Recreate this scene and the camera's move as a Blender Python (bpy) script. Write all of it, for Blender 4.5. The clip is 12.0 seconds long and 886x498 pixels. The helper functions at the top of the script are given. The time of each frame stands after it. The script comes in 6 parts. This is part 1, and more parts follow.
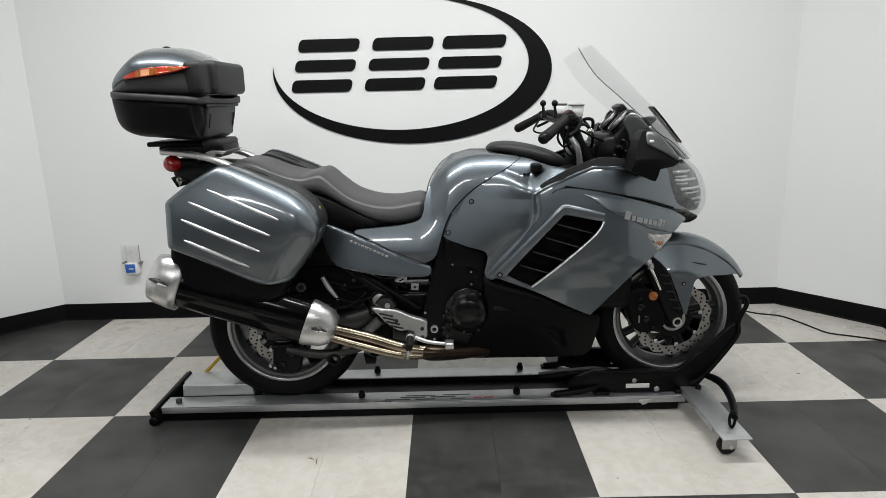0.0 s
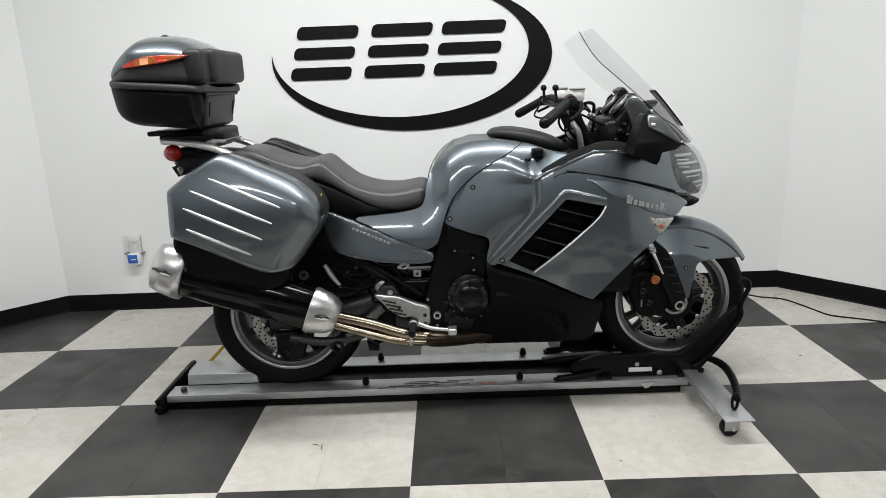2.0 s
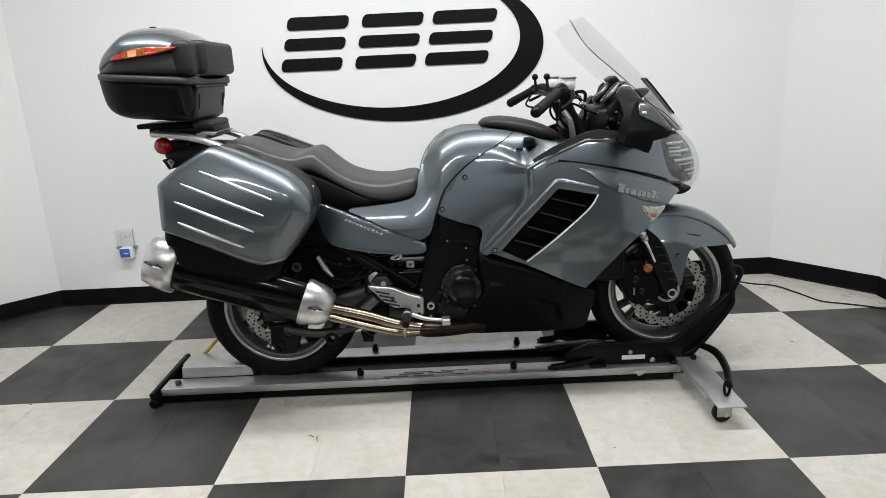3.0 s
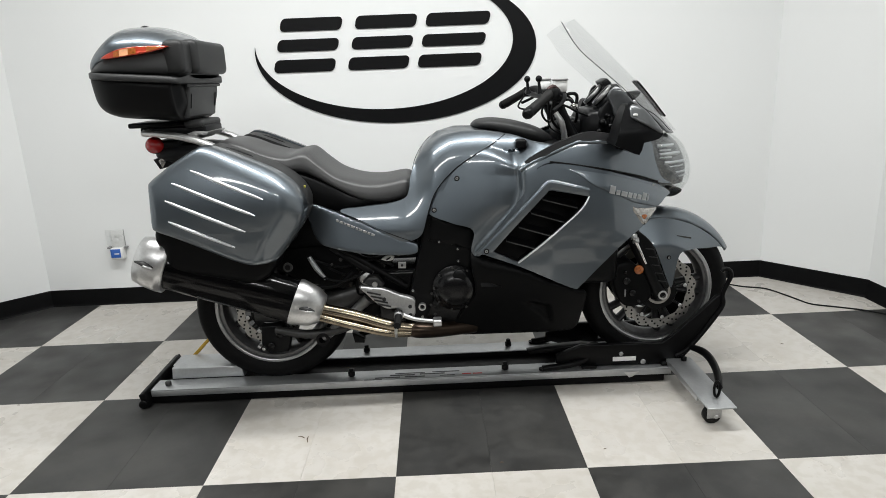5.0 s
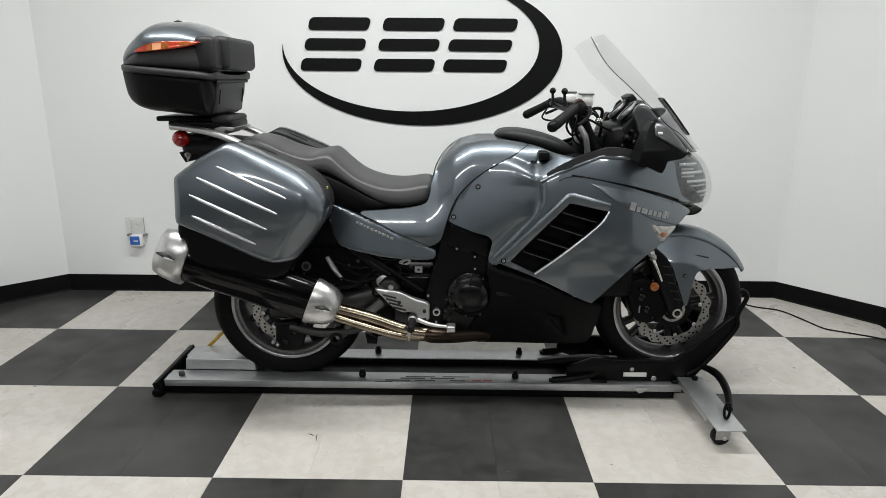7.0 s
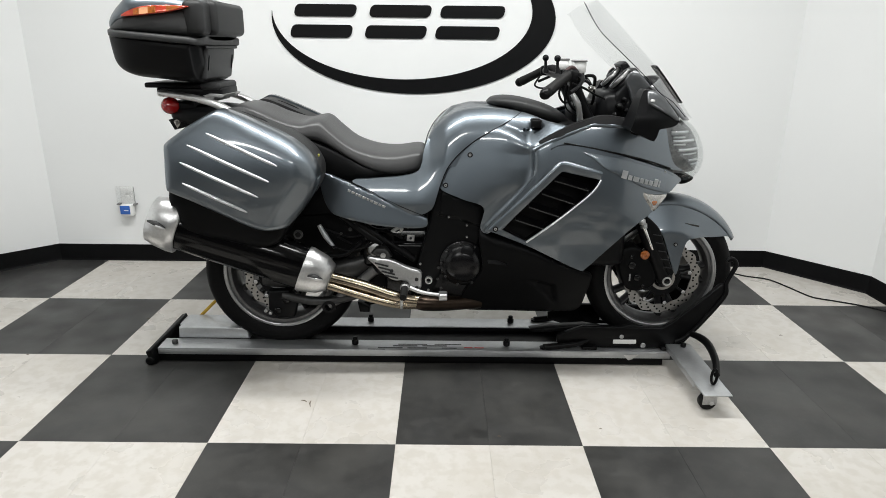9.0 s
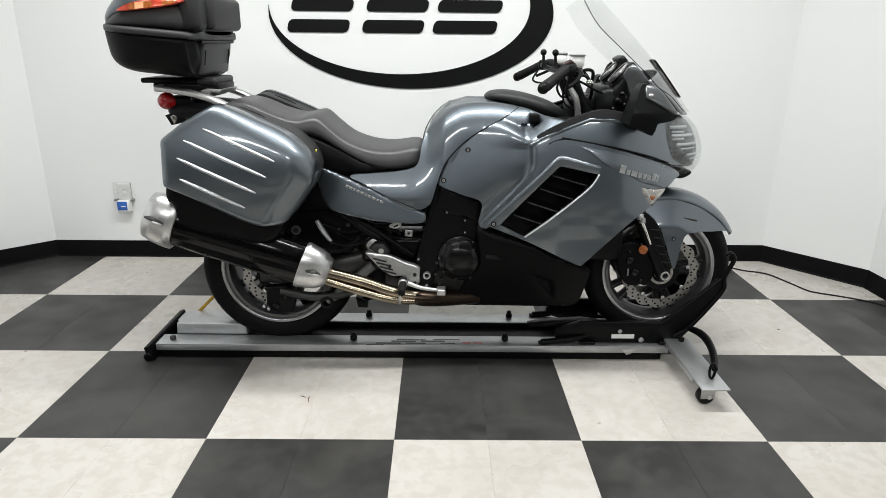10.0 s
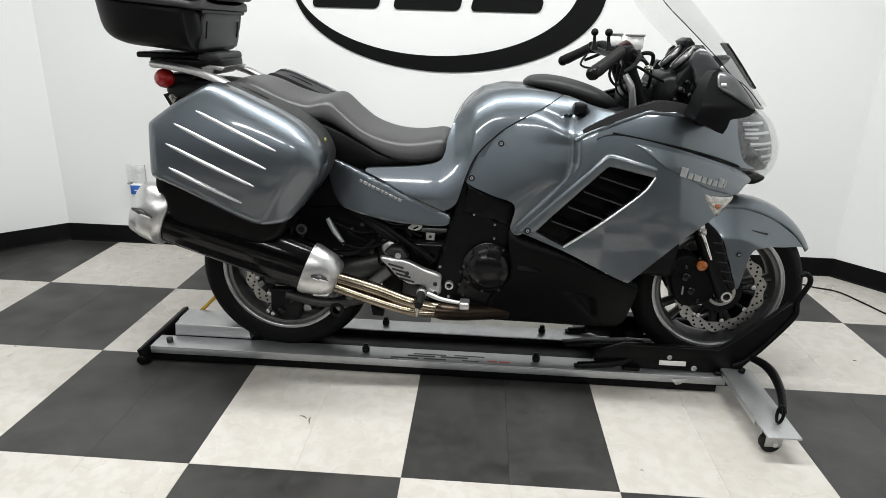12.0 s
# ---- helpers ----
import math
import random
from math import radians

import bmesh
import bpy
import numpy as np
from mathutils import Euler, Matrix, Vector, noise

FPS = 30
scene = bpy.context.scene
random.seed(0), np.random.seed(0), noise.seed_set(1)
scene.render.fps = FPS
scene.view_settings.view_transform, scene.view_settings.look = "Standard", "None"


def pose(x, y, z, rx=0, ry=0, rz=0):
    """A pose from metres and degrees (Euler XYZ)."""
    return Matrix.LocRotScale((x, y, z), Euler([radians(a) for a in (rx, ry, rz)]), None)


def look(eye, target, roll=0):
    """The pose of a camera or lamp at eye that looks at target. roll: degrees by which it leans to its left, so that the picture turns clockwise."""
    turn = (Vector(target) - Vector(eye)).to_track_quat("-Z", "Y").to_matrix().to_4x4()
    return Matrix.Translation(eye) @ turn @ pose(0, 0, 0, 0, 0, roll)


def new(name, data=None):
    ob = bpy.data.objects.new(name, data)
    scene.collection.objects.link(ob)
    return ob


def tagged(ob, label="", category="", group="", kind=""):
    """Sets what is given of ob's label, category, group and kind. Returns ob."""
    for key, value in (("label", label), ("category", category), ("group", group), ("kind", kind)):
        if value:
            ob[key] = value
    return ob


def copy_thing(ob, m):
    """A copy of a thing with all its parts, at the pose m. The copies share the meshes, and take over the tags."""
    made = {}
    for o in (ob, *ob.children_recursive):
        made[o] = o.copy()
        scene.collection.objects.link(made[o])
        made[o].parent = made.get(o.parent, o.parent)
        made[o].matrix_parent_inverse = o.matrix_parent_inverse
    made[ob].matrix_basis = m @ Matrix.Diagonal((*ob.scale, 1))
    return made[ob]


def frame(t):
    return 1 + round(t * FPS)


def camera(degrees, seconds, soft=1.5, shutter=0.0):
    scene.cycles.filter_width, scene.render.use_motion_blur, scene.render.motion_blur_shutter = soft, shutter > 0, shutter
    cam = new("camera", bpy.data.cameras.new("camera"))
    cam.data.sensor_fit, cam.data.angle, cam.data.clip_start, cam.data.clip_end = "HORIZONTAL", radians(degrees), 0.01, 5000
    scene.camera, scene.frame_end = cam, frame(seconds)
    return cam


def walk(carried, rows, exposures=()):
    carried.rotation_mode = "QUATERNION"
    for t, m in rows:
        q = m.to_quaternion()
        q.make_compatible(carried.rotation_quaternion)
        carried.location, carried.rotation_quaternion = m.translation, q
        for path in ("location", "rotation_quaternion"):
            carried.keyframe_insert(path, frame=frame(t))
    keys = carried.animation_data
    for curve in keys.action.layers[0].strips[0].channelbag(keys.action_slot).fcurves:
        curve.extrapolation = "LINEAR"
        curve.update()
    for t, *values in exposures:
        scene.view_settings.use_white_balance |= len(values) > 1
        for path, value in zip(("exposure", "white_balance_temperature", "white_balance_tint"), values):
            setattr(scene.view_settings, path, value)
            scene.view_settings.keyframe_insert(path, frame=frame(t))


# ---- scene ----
cam = camera(69.4, 12.0, soft=0.7)
PATH = [
    (0, (0.76, -1.767, 1.23), (0.748, 0.179, 0.768), -1.5),
    (0.5, (0.753, -1.768, 1.23), (0.718, 0.175, 0.756), -1.9),
    (1, (0.754, -1.77, 1.225), (0.719, 0.169, 0.736), -2.2),
    (1.5, (0.754, -1.769, 1.224), (0.727, 0.169, 0.731), -2.4),
    (2, (0.757, -1.77, 1.223), (0.74, 0.167, 0.726), -2.2),
    (2.5, (0.756, -1.771, 1.221), (0.738, 0.164, 0.717), -2.4),
    (3, (0.763, -1.771, 1.222), (0.762, 0.159, 0.696), -2.7),
    (5, (0.769, -1.775, 1.214), (0.789, 0.157, 0.697), -2.3),
    (5.2, (0.764, -1.776, 1.245), (0.822, 0.165, 0.764), -2.9),
    (5.5, (0.779, -1.776, 1.249), (0.833, 0.167, 0.781), -5.1),
    (5.7, (0.758, -1.793, 1.258), (0.823, 0.15, 0.787), -4.4),
    (5.9, (0.758, -1.816, 1.264), (0.785, 0.134, 0.82), -1.0),
    (6, (0.757, -1.805, 1.256), (0.794, 0.152, 0.841), 2.5),
    (6.1, (0.741, -1.815, 1.245), (0.704, 0.142, 0.840), 3.5),
    (6.3, (0.729, -1.82, 1.250), (0.628, 0.137, 0.859), -0.6),
    (6.5, (0.734, -1.809, 1.26), (0.622, 0.148, 0.862), -0.2),
    (6.7, (0.747, -1.810, 1.254), (0.748, 0.147, 0.857), 0.6),
    (6.9, (0.740, -1.785, 1.244), (0.734, 0.156, 0.752), 0.6),
    (7, (0.745, -1.781, 1.243), (0.731, 0.15, 0.725), 0.5),
    (7.2, (0.753, -1.78, 1.24), (0.801, 0.154, 0.73), 0.8),
    (9, (0.746, -1.79, 1.233), (0.757, 0.117, 0.63), 0.7),
    (9.5, (0.746, -1.787, 1.233), (0.759, 0.117, 0.622), 0.7),
    (10, (0.746, -1.787, 1.232), (0.763, 0.115, 0.615), 0.6),
    (10.5, (0.743, -1.781, 1.233), (0.744, 0.119, 0.608), 0.5),
    (11, (0.722, -1.771, 1.224), (0.751, 0.13, 0.602), 1.4),
    (11.5, (0.658, -1.716, 1.216), (0.737, 0.179, 0.582), 2.2),
    (11.7, (0.685, -1.637, 1.220), (0.712, 0.260, 0.596), 4.4),
    (11.8, (0.719, -1.581, 1.209), (0.662, 0.316, 0.577), 4.0),
    (12, (0.79, -1.478, 1.201), (0.687, 0.408, 0.543), 1.7),
]
EXPOSURES = [(0, -0.26), (0.5, -0.22), (1, -0.17), (2.5, -0.13), (5.5, -0.10), (6, -0.16), (6.5, -0.29), (7, -0.26), (9, 0.0), (10.5, 0.05), (11.5, 0.03), (12, 0.09)]
walk(cam, [(t, look(eye, target, roll)) for t, eye, target, roll in PATH], EXPOSURES)

# ---- world and light ----
world = bpy.data.worlds.new("world")
world.use_nodes = True
world.node_tree.nodes["Background"].inputs[0].default_value = (0.9, 0.95, 1.0, 1)
world.node_tree.nodes["Background"].inputs[1].default_value = 0.05
scene.world = world
scene.view_settings.exposure = 0.0


def area_lamp(name, at, size_x, size_y, power, colour=(0.975, 0.99, 0.975)):
    lamp = bpy.data.lights.new(name, "AREA")
    lamp.shape, lamp.size, lamp.size_y = "RECTANGLE", size_x, size_y
    lamp.energy, lamp.color = power, colour
    ob = new(name, lamp)
    ob.matrix_world = pose(*at)
    return ob


CEILING = 2.75
STRIP_LONG, STRIP_WIDE = 1.5, 0.20
STRIPS = ((-0.15, 0.25, 40.0), (1.45, 0.25, 40.0), (-0.55, -3.30, 54.0), (1.85, -3.30, 54.0))
for x, y, power in STRIPS:
    area_lamp("strip_lamp", (x, y, CEILING - 0.085), STRIP_LONG - 0.04, STRIP_WIDE - 0.02, power)


# ---- materials ----
def material(name, colour, rough=0.5, metal=0.0, grain=0.0, grain_scale=60.0, stain=0.0, stain_scale=3.0, bump=0.0,
             bump_scale=200.0, coat=0.0, per_piece=0.0, spec=0.5, rough_vary=0.0):
    m = bpy.data.materials.new(name)
    m.use_nodes = True
    n, l = m.node_tree.nodes, m.node_tree.links
    b = n["Principled BSDF"]
    b.inputs["Roughness"].default_value, b.inputs["Metallic"].default_value = rough, metal
    b.inputs["Coat Weight"].default_value, b.inputs["Coat Roughness"].default_value = coat, 0.04
    b.inputs["Specular IOR Level"].default_value = spec
    co = n.new("ShaderNodeTexCoord")
    value = None

    def noise_tex(scale, detail=4.0):
        t = n.new("ShaderNodeTexNoise")
        t.inputs["Scale"].default_value, t.inputs["Detail"].default_value = scale, detail
        l.new(co.outputs["Object"], t.inputs["Vector"])
        return t.outputs["Fac"]

    def term(fac, amount):
        mr = n.new("ShaderNodeMapRange")
        mr.inputs["From Min"].default_value, mr.inputs["From Max"].default_value = 0.25, 0.75
        mr.inputs["To Min"].default_value, mr.inputs["To Max"].default_value = 1 - amount, 1 + amount
        l.new(fac, mr.inputs["Value"])
        return mr.outputs["Result"]

    parts = []
    if grain:
        parts.append(term(noise_tex(grain_scale), grain))
    if stain:
        parts.append(term(noise_tex(stain_scale, 6.0), stain))
    if per_piece:
        info = n.new("ShaderNodeObjectInfo")
        mr = n.new("ShaderNodeMapRange")
        mr.inputs["To Min"].default_value, mr.inputs["To Max"].default_value = 1 - per_piece, 1 + per_piece
        l.new(info.outputs["Random"], mr.inputs["Value"])
        parts.append(mr.outputs["Result"])
    for p in parts:
        if value is None:
            value = p
        else:
            mul = n.new("ShaderNodeMath")
            mul.operation = "MULTIPLY"
            l.new(value, mul.inputs[0])
            l.new(p, mul.inputs[1])
            value = mul.outputs[0]
    if value is None:
        b.inputs["Base Color"].default_value = (*colour, 1)
    else:
        mix = n.new("ShaderNodeVectorMath")
        mix.operation = "SCALE"
        mix.inputs[0].default_value = colour
        l.new(value, mix.inputs["Scale"])
        l.new(mix.outputs[0], b.inputs["Base Color"])
    if rough_vary:
        mr = n.new("ShaderNodeMapRange")
        mr.inputs["To Min"].default_value, mr.inputs["To Max"].default_value = max(rough - rough_vary, 0.02), rough + rough_vary
        l.new(noise_tex(grain_scale * 0.3, 5.0), mr.inputs["Value"])
        l.new(mr.outputs["Result"], b.inputs["Roughness"])
    if bump:
        bp = n.new("ShaderNodeBump")
        bp.inputs["Strength"].default_value, bp.inputs["Distance"].default_value = bump, 0.002
        l.new(noise_tex(bump_scale), bp.inputs["Height"])
        l.new(bp.outputs["Normal"], b.inputs["Normal"])
    return m


def glowing(name, colour, strength):
    m = bpy.data.materials.new(name)
    m.use_nodes = True
    b = m.node_tree.nodes["Principled BSDF"]
    b.inputs["Base Color"].default_value = (*colour, 1)
    b.inputs["Emission Color"].default_value = (*colour, 1)
    b.inputs["Emission Strength"].default_value = strength
    return m




WALL_PAINT = material("wall_paint", (0.80, 0.81, 0.81), 0.6, bump=0.12, bump_scale=260, stain=0.015, stain_scale=1.2)
CEILING_PAINT = material("ceiling_paint", (0.78, 0.78, 0.77), 0.8, stain=0.03)
BASE_VINYL = material("black_vinyl", (0.003, 0.003, 0.0033), 0.5, grain=0.2, rough_vary=0.1, spec=0.08)
def tile_vinyl(name, colour, dirt, mottle, stain, rough, per_piece):
    """Vinyl tile: soft mottling of small patches, larger smudges and a few scuffs."""
    m = bpy.data.materials.new(name)
    m.use_nodes = True
    n, l = m.node_tree.nodes, m.node_tree.links
    b = n["Principled BSDF"]
    geo, info = n.new("ShaderNodeNewGeometry"), n.new("ShaderNodeObjectInfo")
    shift = n.new("ShaderNodeVectorMath")
    shift.operation = "MULTIPLY_ADD"
    shift.inputs[1].default_value = (1, 1, 1)
    l.new(geo.outputs["Position"], shift.inputs[0])
    jump = n.new("ShaderNodeMath")
    jump.operation = "MULTIPLY"
    jump.inputs[1].default_value = 7.0
    l.new(info.outputs["Random"], jump.inputs[0])
    l.new(jump.outputs[0], shift.inputs[2])

    def fac(kind, scale, lo, hi, detail=5.0, vector=None):
        t = n.new(kind)
        t.inputs["Scale"].default_value = scale
        t.inputs["Detail"].default_value = detail
        l.new(vector or shift.outputs[0], t.inputs["Vector"])
        mr = n.new("ShaderNodeMapRange")
        mr.inputs["From Min"].default_value, mr.inputs["From Max"].default_value = lo, hi
        l.new(t.outputs[0], mr.inputs["Value"])
        return mr.outputs["Result"]

    def mixed(amount, strength, a, colour_b):
        mul = n.new("ShaderNodeMath")
        mul.operation = "MULTIPLY"
        mul.inputs[1].default_value = strength
        l.new(amount, mul.inputs[0])
        mix = n.new("ShaderNodeMix")
        mix.data_type = "RGBA"
        l.new(mul.outputs[0], mix.inputs[0])
        if isinstance(a, tuple):
            mix.inputs[6].default_value = (*a, 1)
        else:
            l.new(a, mix.inputs[6])
        mix.inputs[7].default_value = (*colour_b, 1)
        return mix.outputs[2]

    c = mixed(fac("ShaderNodeTexNoise", 24.0, 0.44, 0.60, 2.0), mottle, colour, dirt)
    c = mixed(fac("ShaderNodeTexNoise", 3.2, 0.45, 0.72, 7.0, geo.outputs["Position"]), stain, c, dirt)
    c = mixed(fac("ShaderNodeTexNoise", 95.0, 0.66, 0.74, 2.0), 0.35, c, dirt)
    c = mixed(fac("ShaderNodeTexNoise", 8.0, 0.70, 0.76, 9.0, geo.outputs["Position"]), 0.5, c, tuple(0.6 * q + 0.03 for q in dirt))
    tone = n.new("ShaderNodeMapRange")
    tone.inputs["To Min"].default_value, tone.inputs["To Max"].default_value = 1 - per_piece, 1 + per_piece
    l.new(info.outputs["Random"], tone.inputs["Value"])
    scale = n.new("ShaderNodeVectorMath")
    scale.operation = "SCALE"
    l.new(c, scale.inputs[0])
    l.new(tone.outputs["Result"], scale.inputs["Scale"])
    l.new(scale.outputs[0], b.inputs["Base Color"])
    rr = n.new("ShaderNodeMapRange")
    rr.inputs["To Min"].default_value, rr.inputs["To Max"].default_value = rough - 0.10, rough + 0.12
    l.new(fac("ShaderNodeTexNoise", 6.0, 0.35, 0.65, 6.0), rr.inputs["Value"])
    l.new(rr.outputs["Result"], b.inputs["Roughness"])
    bp = n.new("ShaderNodeBump")
    bp.inputs["Strength"].default_value, bp.inputs["Distance"].default_value = 0.06, 0.002
    l.new(fac("ShaderNodeTexNoise", 30.0, 0.2, 0.8, 3.0), bp.inputs["Height"])
    l.new(bp.outputs["Normal"], b.inputs["Normal"])
    return m


TILE_LIGHT = tile_vinyl("cream_vinyl_tile", (0.560, 0.535, 0.502), (0.43, 0.395, 0.345), 0.36, 0.40, 0.33, 0.03)
TILE_DARK = tile_vinyl("charcoal_vinyl_tile", (0.024, 0.0237, 0.0233), (0.060, 0.058, 0.054), 0.22, 0.60, 0.44, 0.08)
# dark tone of the unseen walls, set to dim what the bodywork reflects
UNSEEN_DARK = material("unseen_wall_dark", (0.07, 0.07, 0.073), 0.7, stain=0.03)
GROUT = material("tile_joint", (0.16, 0.15, 0.135), 0.8)
LOGO_BLACK = material("black_acrylic", (0.004, 0.004, 0.0045), 0.4, spec=0.15)
ALU = material("worn_aluminium", (0.50, 0.51, 0.52), 0.42, 0.85, grain=0.05, grain_scale=90, stain=0.12, stain_scale=9, rough_vary=0.12)
BLACK_STEEL = material("black_powder_coat", (0.003, 0.003, 0.0033), 0.36, grain=0.2, rough_vary=0.1, bump=0.05, spec=0.12)
RUBBER = material("black_rubber", (0.007, 0.007, 0.007), 0.55, grain=0.2, bump=0.1, spec=0.2)
PLASTIC_WHITE = material("white_plastic", (0.75, 0.75, 0.74), 0.35)
BLUE_PLASTIC = material("blue_plastic", (0.03, 0.12, 0.45), 0.35)
YELLOW_WEB = material("yellow_webbing", (0.45, 0.28, 0.03), 0.7, grain=0.2, grain_scale=300)
RED_INK = material("red_ink", (0.5, 0.05, 0.04), 0.5)
DARK_INK = material("dark_ink", (0.03, 0.03, 0.03), 0.5)


# ---- building blocks ----
def thing(name, label, category, at=(0, 0, 0), group="", kind=""):
    ob = new(name)
    ob.location = at
    ob.empty_display_size = 0.1
    return tagged(ob, label, category, group, kind)


def part(name, bm, mat, parent=None, label="", smooth=True):
    me = bpy.data.meshes.new(name)
    bmesh.ops.recalc_face_normals(bm, faces=bm.faces)
    bm.to_mesh(me)
    bm.free()
    me.materials.append(mat)
    if smooth:
        me.shade_smooth()
        me.set_sharp_from_angle(angle=radians(55))
    ob = new(name, me)
    if parent is not None:
        ob.parent = parent
    if label:
        tagged(ob, label)
    return ob


def box(x0, x1, y0, y1, z0, z1, bevel=0.0, segs=2):
    bm = bmesh.new()
    bmesh.ops.create_cube(bm, size=1.0)
    for v in bm.verts:
        v.co = (x0 + (v.co.x + 0.5) * (x1 - x0), y0 + (v.co.y + 0.5) * (y1 - y0), z0 + (v.co.z + 0.5) * (z1 - z0))
    if bevel:
        bmesh.ops.bevel(bm, geom=list(bm.edges), offset=bevel, segments=segs, affect="EDGES", profile=0.5)
    return bm


def turned(bm, m):
    bmesh.ops.transform(bm, matrix=m, verts=bm.verts)
    return bm


def join(*many):
    out = bmesh.new()
    for bm in many:
        me = bpy.data.meshes.new("tmp")
        bm.to_mesh(me)
        out.from_mesh(me)
        bm.free()
        bpy.data.meshes.remove(me)
    return out


def catmull(pts, n=6, closed=True):
    """A smooth line through the points."""
    p = [Vector(q) for q in pts]
    k, out = len(p), []
    for i in range(k if closed else k - 1):
        if closed:
            a, b, c, d = p[i - 1], p[i], p[(i + 1) % k], p[(i + 2) % k]
        else:
            a, b, c, d = p[max(i - 1, 0)], p[i], p[i + 1], p[min(i + 2, k - 1)]
        for s in range(n):
            t = s / n
            out.append(0.5 * (2 * b + (c - a) * t + (2 * a - 5 * b + 4 * c - d) * t * t + (3 * b - a - 3 * c + d) * t ** 3))
    if not closed:
        out.append(p[-1])
    return out


def tube(pts, radius, n=10, smooth=4, flat=1.0):
    """A round bar along the points; radius may be a list, one for each point."""
    if smooth:
        rs = radius if isinstance(radius, (list, tuple)) else [radius] * len(pts)
        q = catmull([Vector(p) for p in pts], smooth, False)
        rad = []
        for i in range(len(pts) - 1):
            rad += [rs[i] + (rs[i + 1] - rs[i]) * s / smooth for s in range(smooth)]
        rad.append(rs[-1])
    else:
        q = [Vector(p) for p in pts]
        rad = radius if isinstance(radius, (list, tuple)) else [radius] * len(pts)
    bm = bmesh.new()
    rings, side = [], None
    for i, c in enumerate(q):
        way = (q[min(i + 1, len(q) - 1)] - q[max(i - 1, 0)]).normalized()
        if side is None:
            side = way.orthogonal().normalized() if abs(way.y) > 0.9 else Vector((0, 1, 0))
        side = (side - way * side.dot(way)).normalized()
        up = way.cross(side)
        rings.append([bm.verts.new(c + rad[i] * (math.cos(a) * side * flat + math.sin(a) * up)) for a in (2 * math.pi * k / n for k in range(n))])
    return skin_rings(bm, rings)


def skin_rings(bm, rings, caps=True, closed=True):
    n = len(rings[0])
    for r0, r1 in zip(rings, rings[1:]):
        for k in range(n if closed else n - 1):
            bm.faces.new((r0[k], r0[(k + 1) % n], r1[(k + 1) % n], r1[k]))
    if caps:
        bm.faces.new(rings[0][::-1])
        bm.faces.new(rings[-1])
    return bm


def revolve(profile, n=48, close=True):
    """Turns (radius, y) points about the y axis; the profile is a closed loop."""
    bm = bmesh.new()
    rings = [[bm.verts.new((r * math.cos(a), y, r * math.sin(a))) for r, y in profile] for a in (2 * math.pi * k / n for k in range(n))]
    m = len(profile)
    for i in range(n):
        for k in range(m if close else m - 1):
            bm.faces.new((rings[i][k], rings[i][(k + 1) % m], rings[(i + 1) % n][(k + 1) % m], rings[(i + 1) % n][k]))
    return bm


def disc(radius, y0, y1, n=32, bevel=0.0):
    """A round slab across the y axis."""
    bm = bmesh.new()
    lo, hi = min(y0, y1), max(y0, y1)
    prof = [(radius - bevel, lo), (radius, lo + bevel), (radius, hi - bevel), (radius - bevel, hi)] if bevel else [(radius, lo), (radius, hi)]
    rings = [[bm.verts.new((r * math.cos(2 * math.pi * k / n), y, r * math.sin(2 * math.pi * k / n))) for k in range(n)] for r, y in prof]
    return skin_rings(bm, rings)


def plate(pts, y0, y1, bevel=0.0, smooth=0):
    """A flat slab of the outline (x, z) between two depths."""
    if smooth:
        pts = catmull([(x, z, 0) for x, z in pts], smooth)
        pts = [(p[0], p[1]) for p in pts]
    bm = bmesh.new()
    a = [bm.verts.new((x, y0, z)) for x, z in pts]
    f = bm.faces.new(a)
    r = bmesh.ops.extrude_face_region(bm, geom=[f])
    for v in [e for e in r["geom"] if isinstance(e, bmesh.types.BMVert)]:
        v.co.y = y1
    if bevel:
        rim = [e for e in bm.edges if abs(e.verts[0].co.y - e.verts[1].co.y) < 1e-6]
        bmesh.ops.bevel(bm, geom=rim, offset=bevel, segments=2, affect="EDGES", profile=0.5)
    return bm


# ---- the room ----
TILE = 0.6096
WALL_Y, X_LEFT, X_RIGHT, Y_BACK = 1.83, -1.88, 3.04, -7.0
BAY_Y = -2.0
OUTLINE = [(-1.50, WALL_Y), (2.68, WALL_Y), (X_RIGHT, 1.40), (X_RIGHT, BAY_Y), (7.0, BAY_Y), (7.0, Y_BACK), (-6.0, Y_BACK), (-6.0, BAY_Y), (X_LEFT, BAY_Y), (X_LEFT, 1.45)]


def wall_between(name, a, b, label):
    """A wall, 0.12 m thick, with its inner face from a to b, and the base strip on it."""
    ax, ay = a
    bx, by = b
    length, turn = math.hypot(bx - ax, by - ay), math.degrees(math.atan2(by - ay, bx - ax))
    wall = part(name, box(-0.05, length + 0.05, 0, 0.12, -0.05, CEILING), UNSEEN_DARK if name in DIM else WALL_PAINT, None, label, smooth=False)
    wall.matrix_world = pose(ax, ay, 0, 0, 0, turn)
    tagged(wall, label, "wall", kind="structure")
    prof = [(0.0, 0.0), (-0.013, 0.0), (-0.009, 0.006), (-0.006, 0.014), (-0.005, 0.094), (-0.003, 0.098), (0.0, 0.098)]
    bm = bmesh.new()
    rings = [[bm.verts.new((x, y, z)) for y, z in prof] for x in (0.0, length)]
    skin_rings(bm, rings)
    strip = part("baseboard", bm, BASE_VINYL, None)
    strip.matrix_world = pose(ax, ay, 0, 0, 0, turn)
    tagged(strip, "black vinyl cove base strip along the white wall", "baseboard", kind="structure")


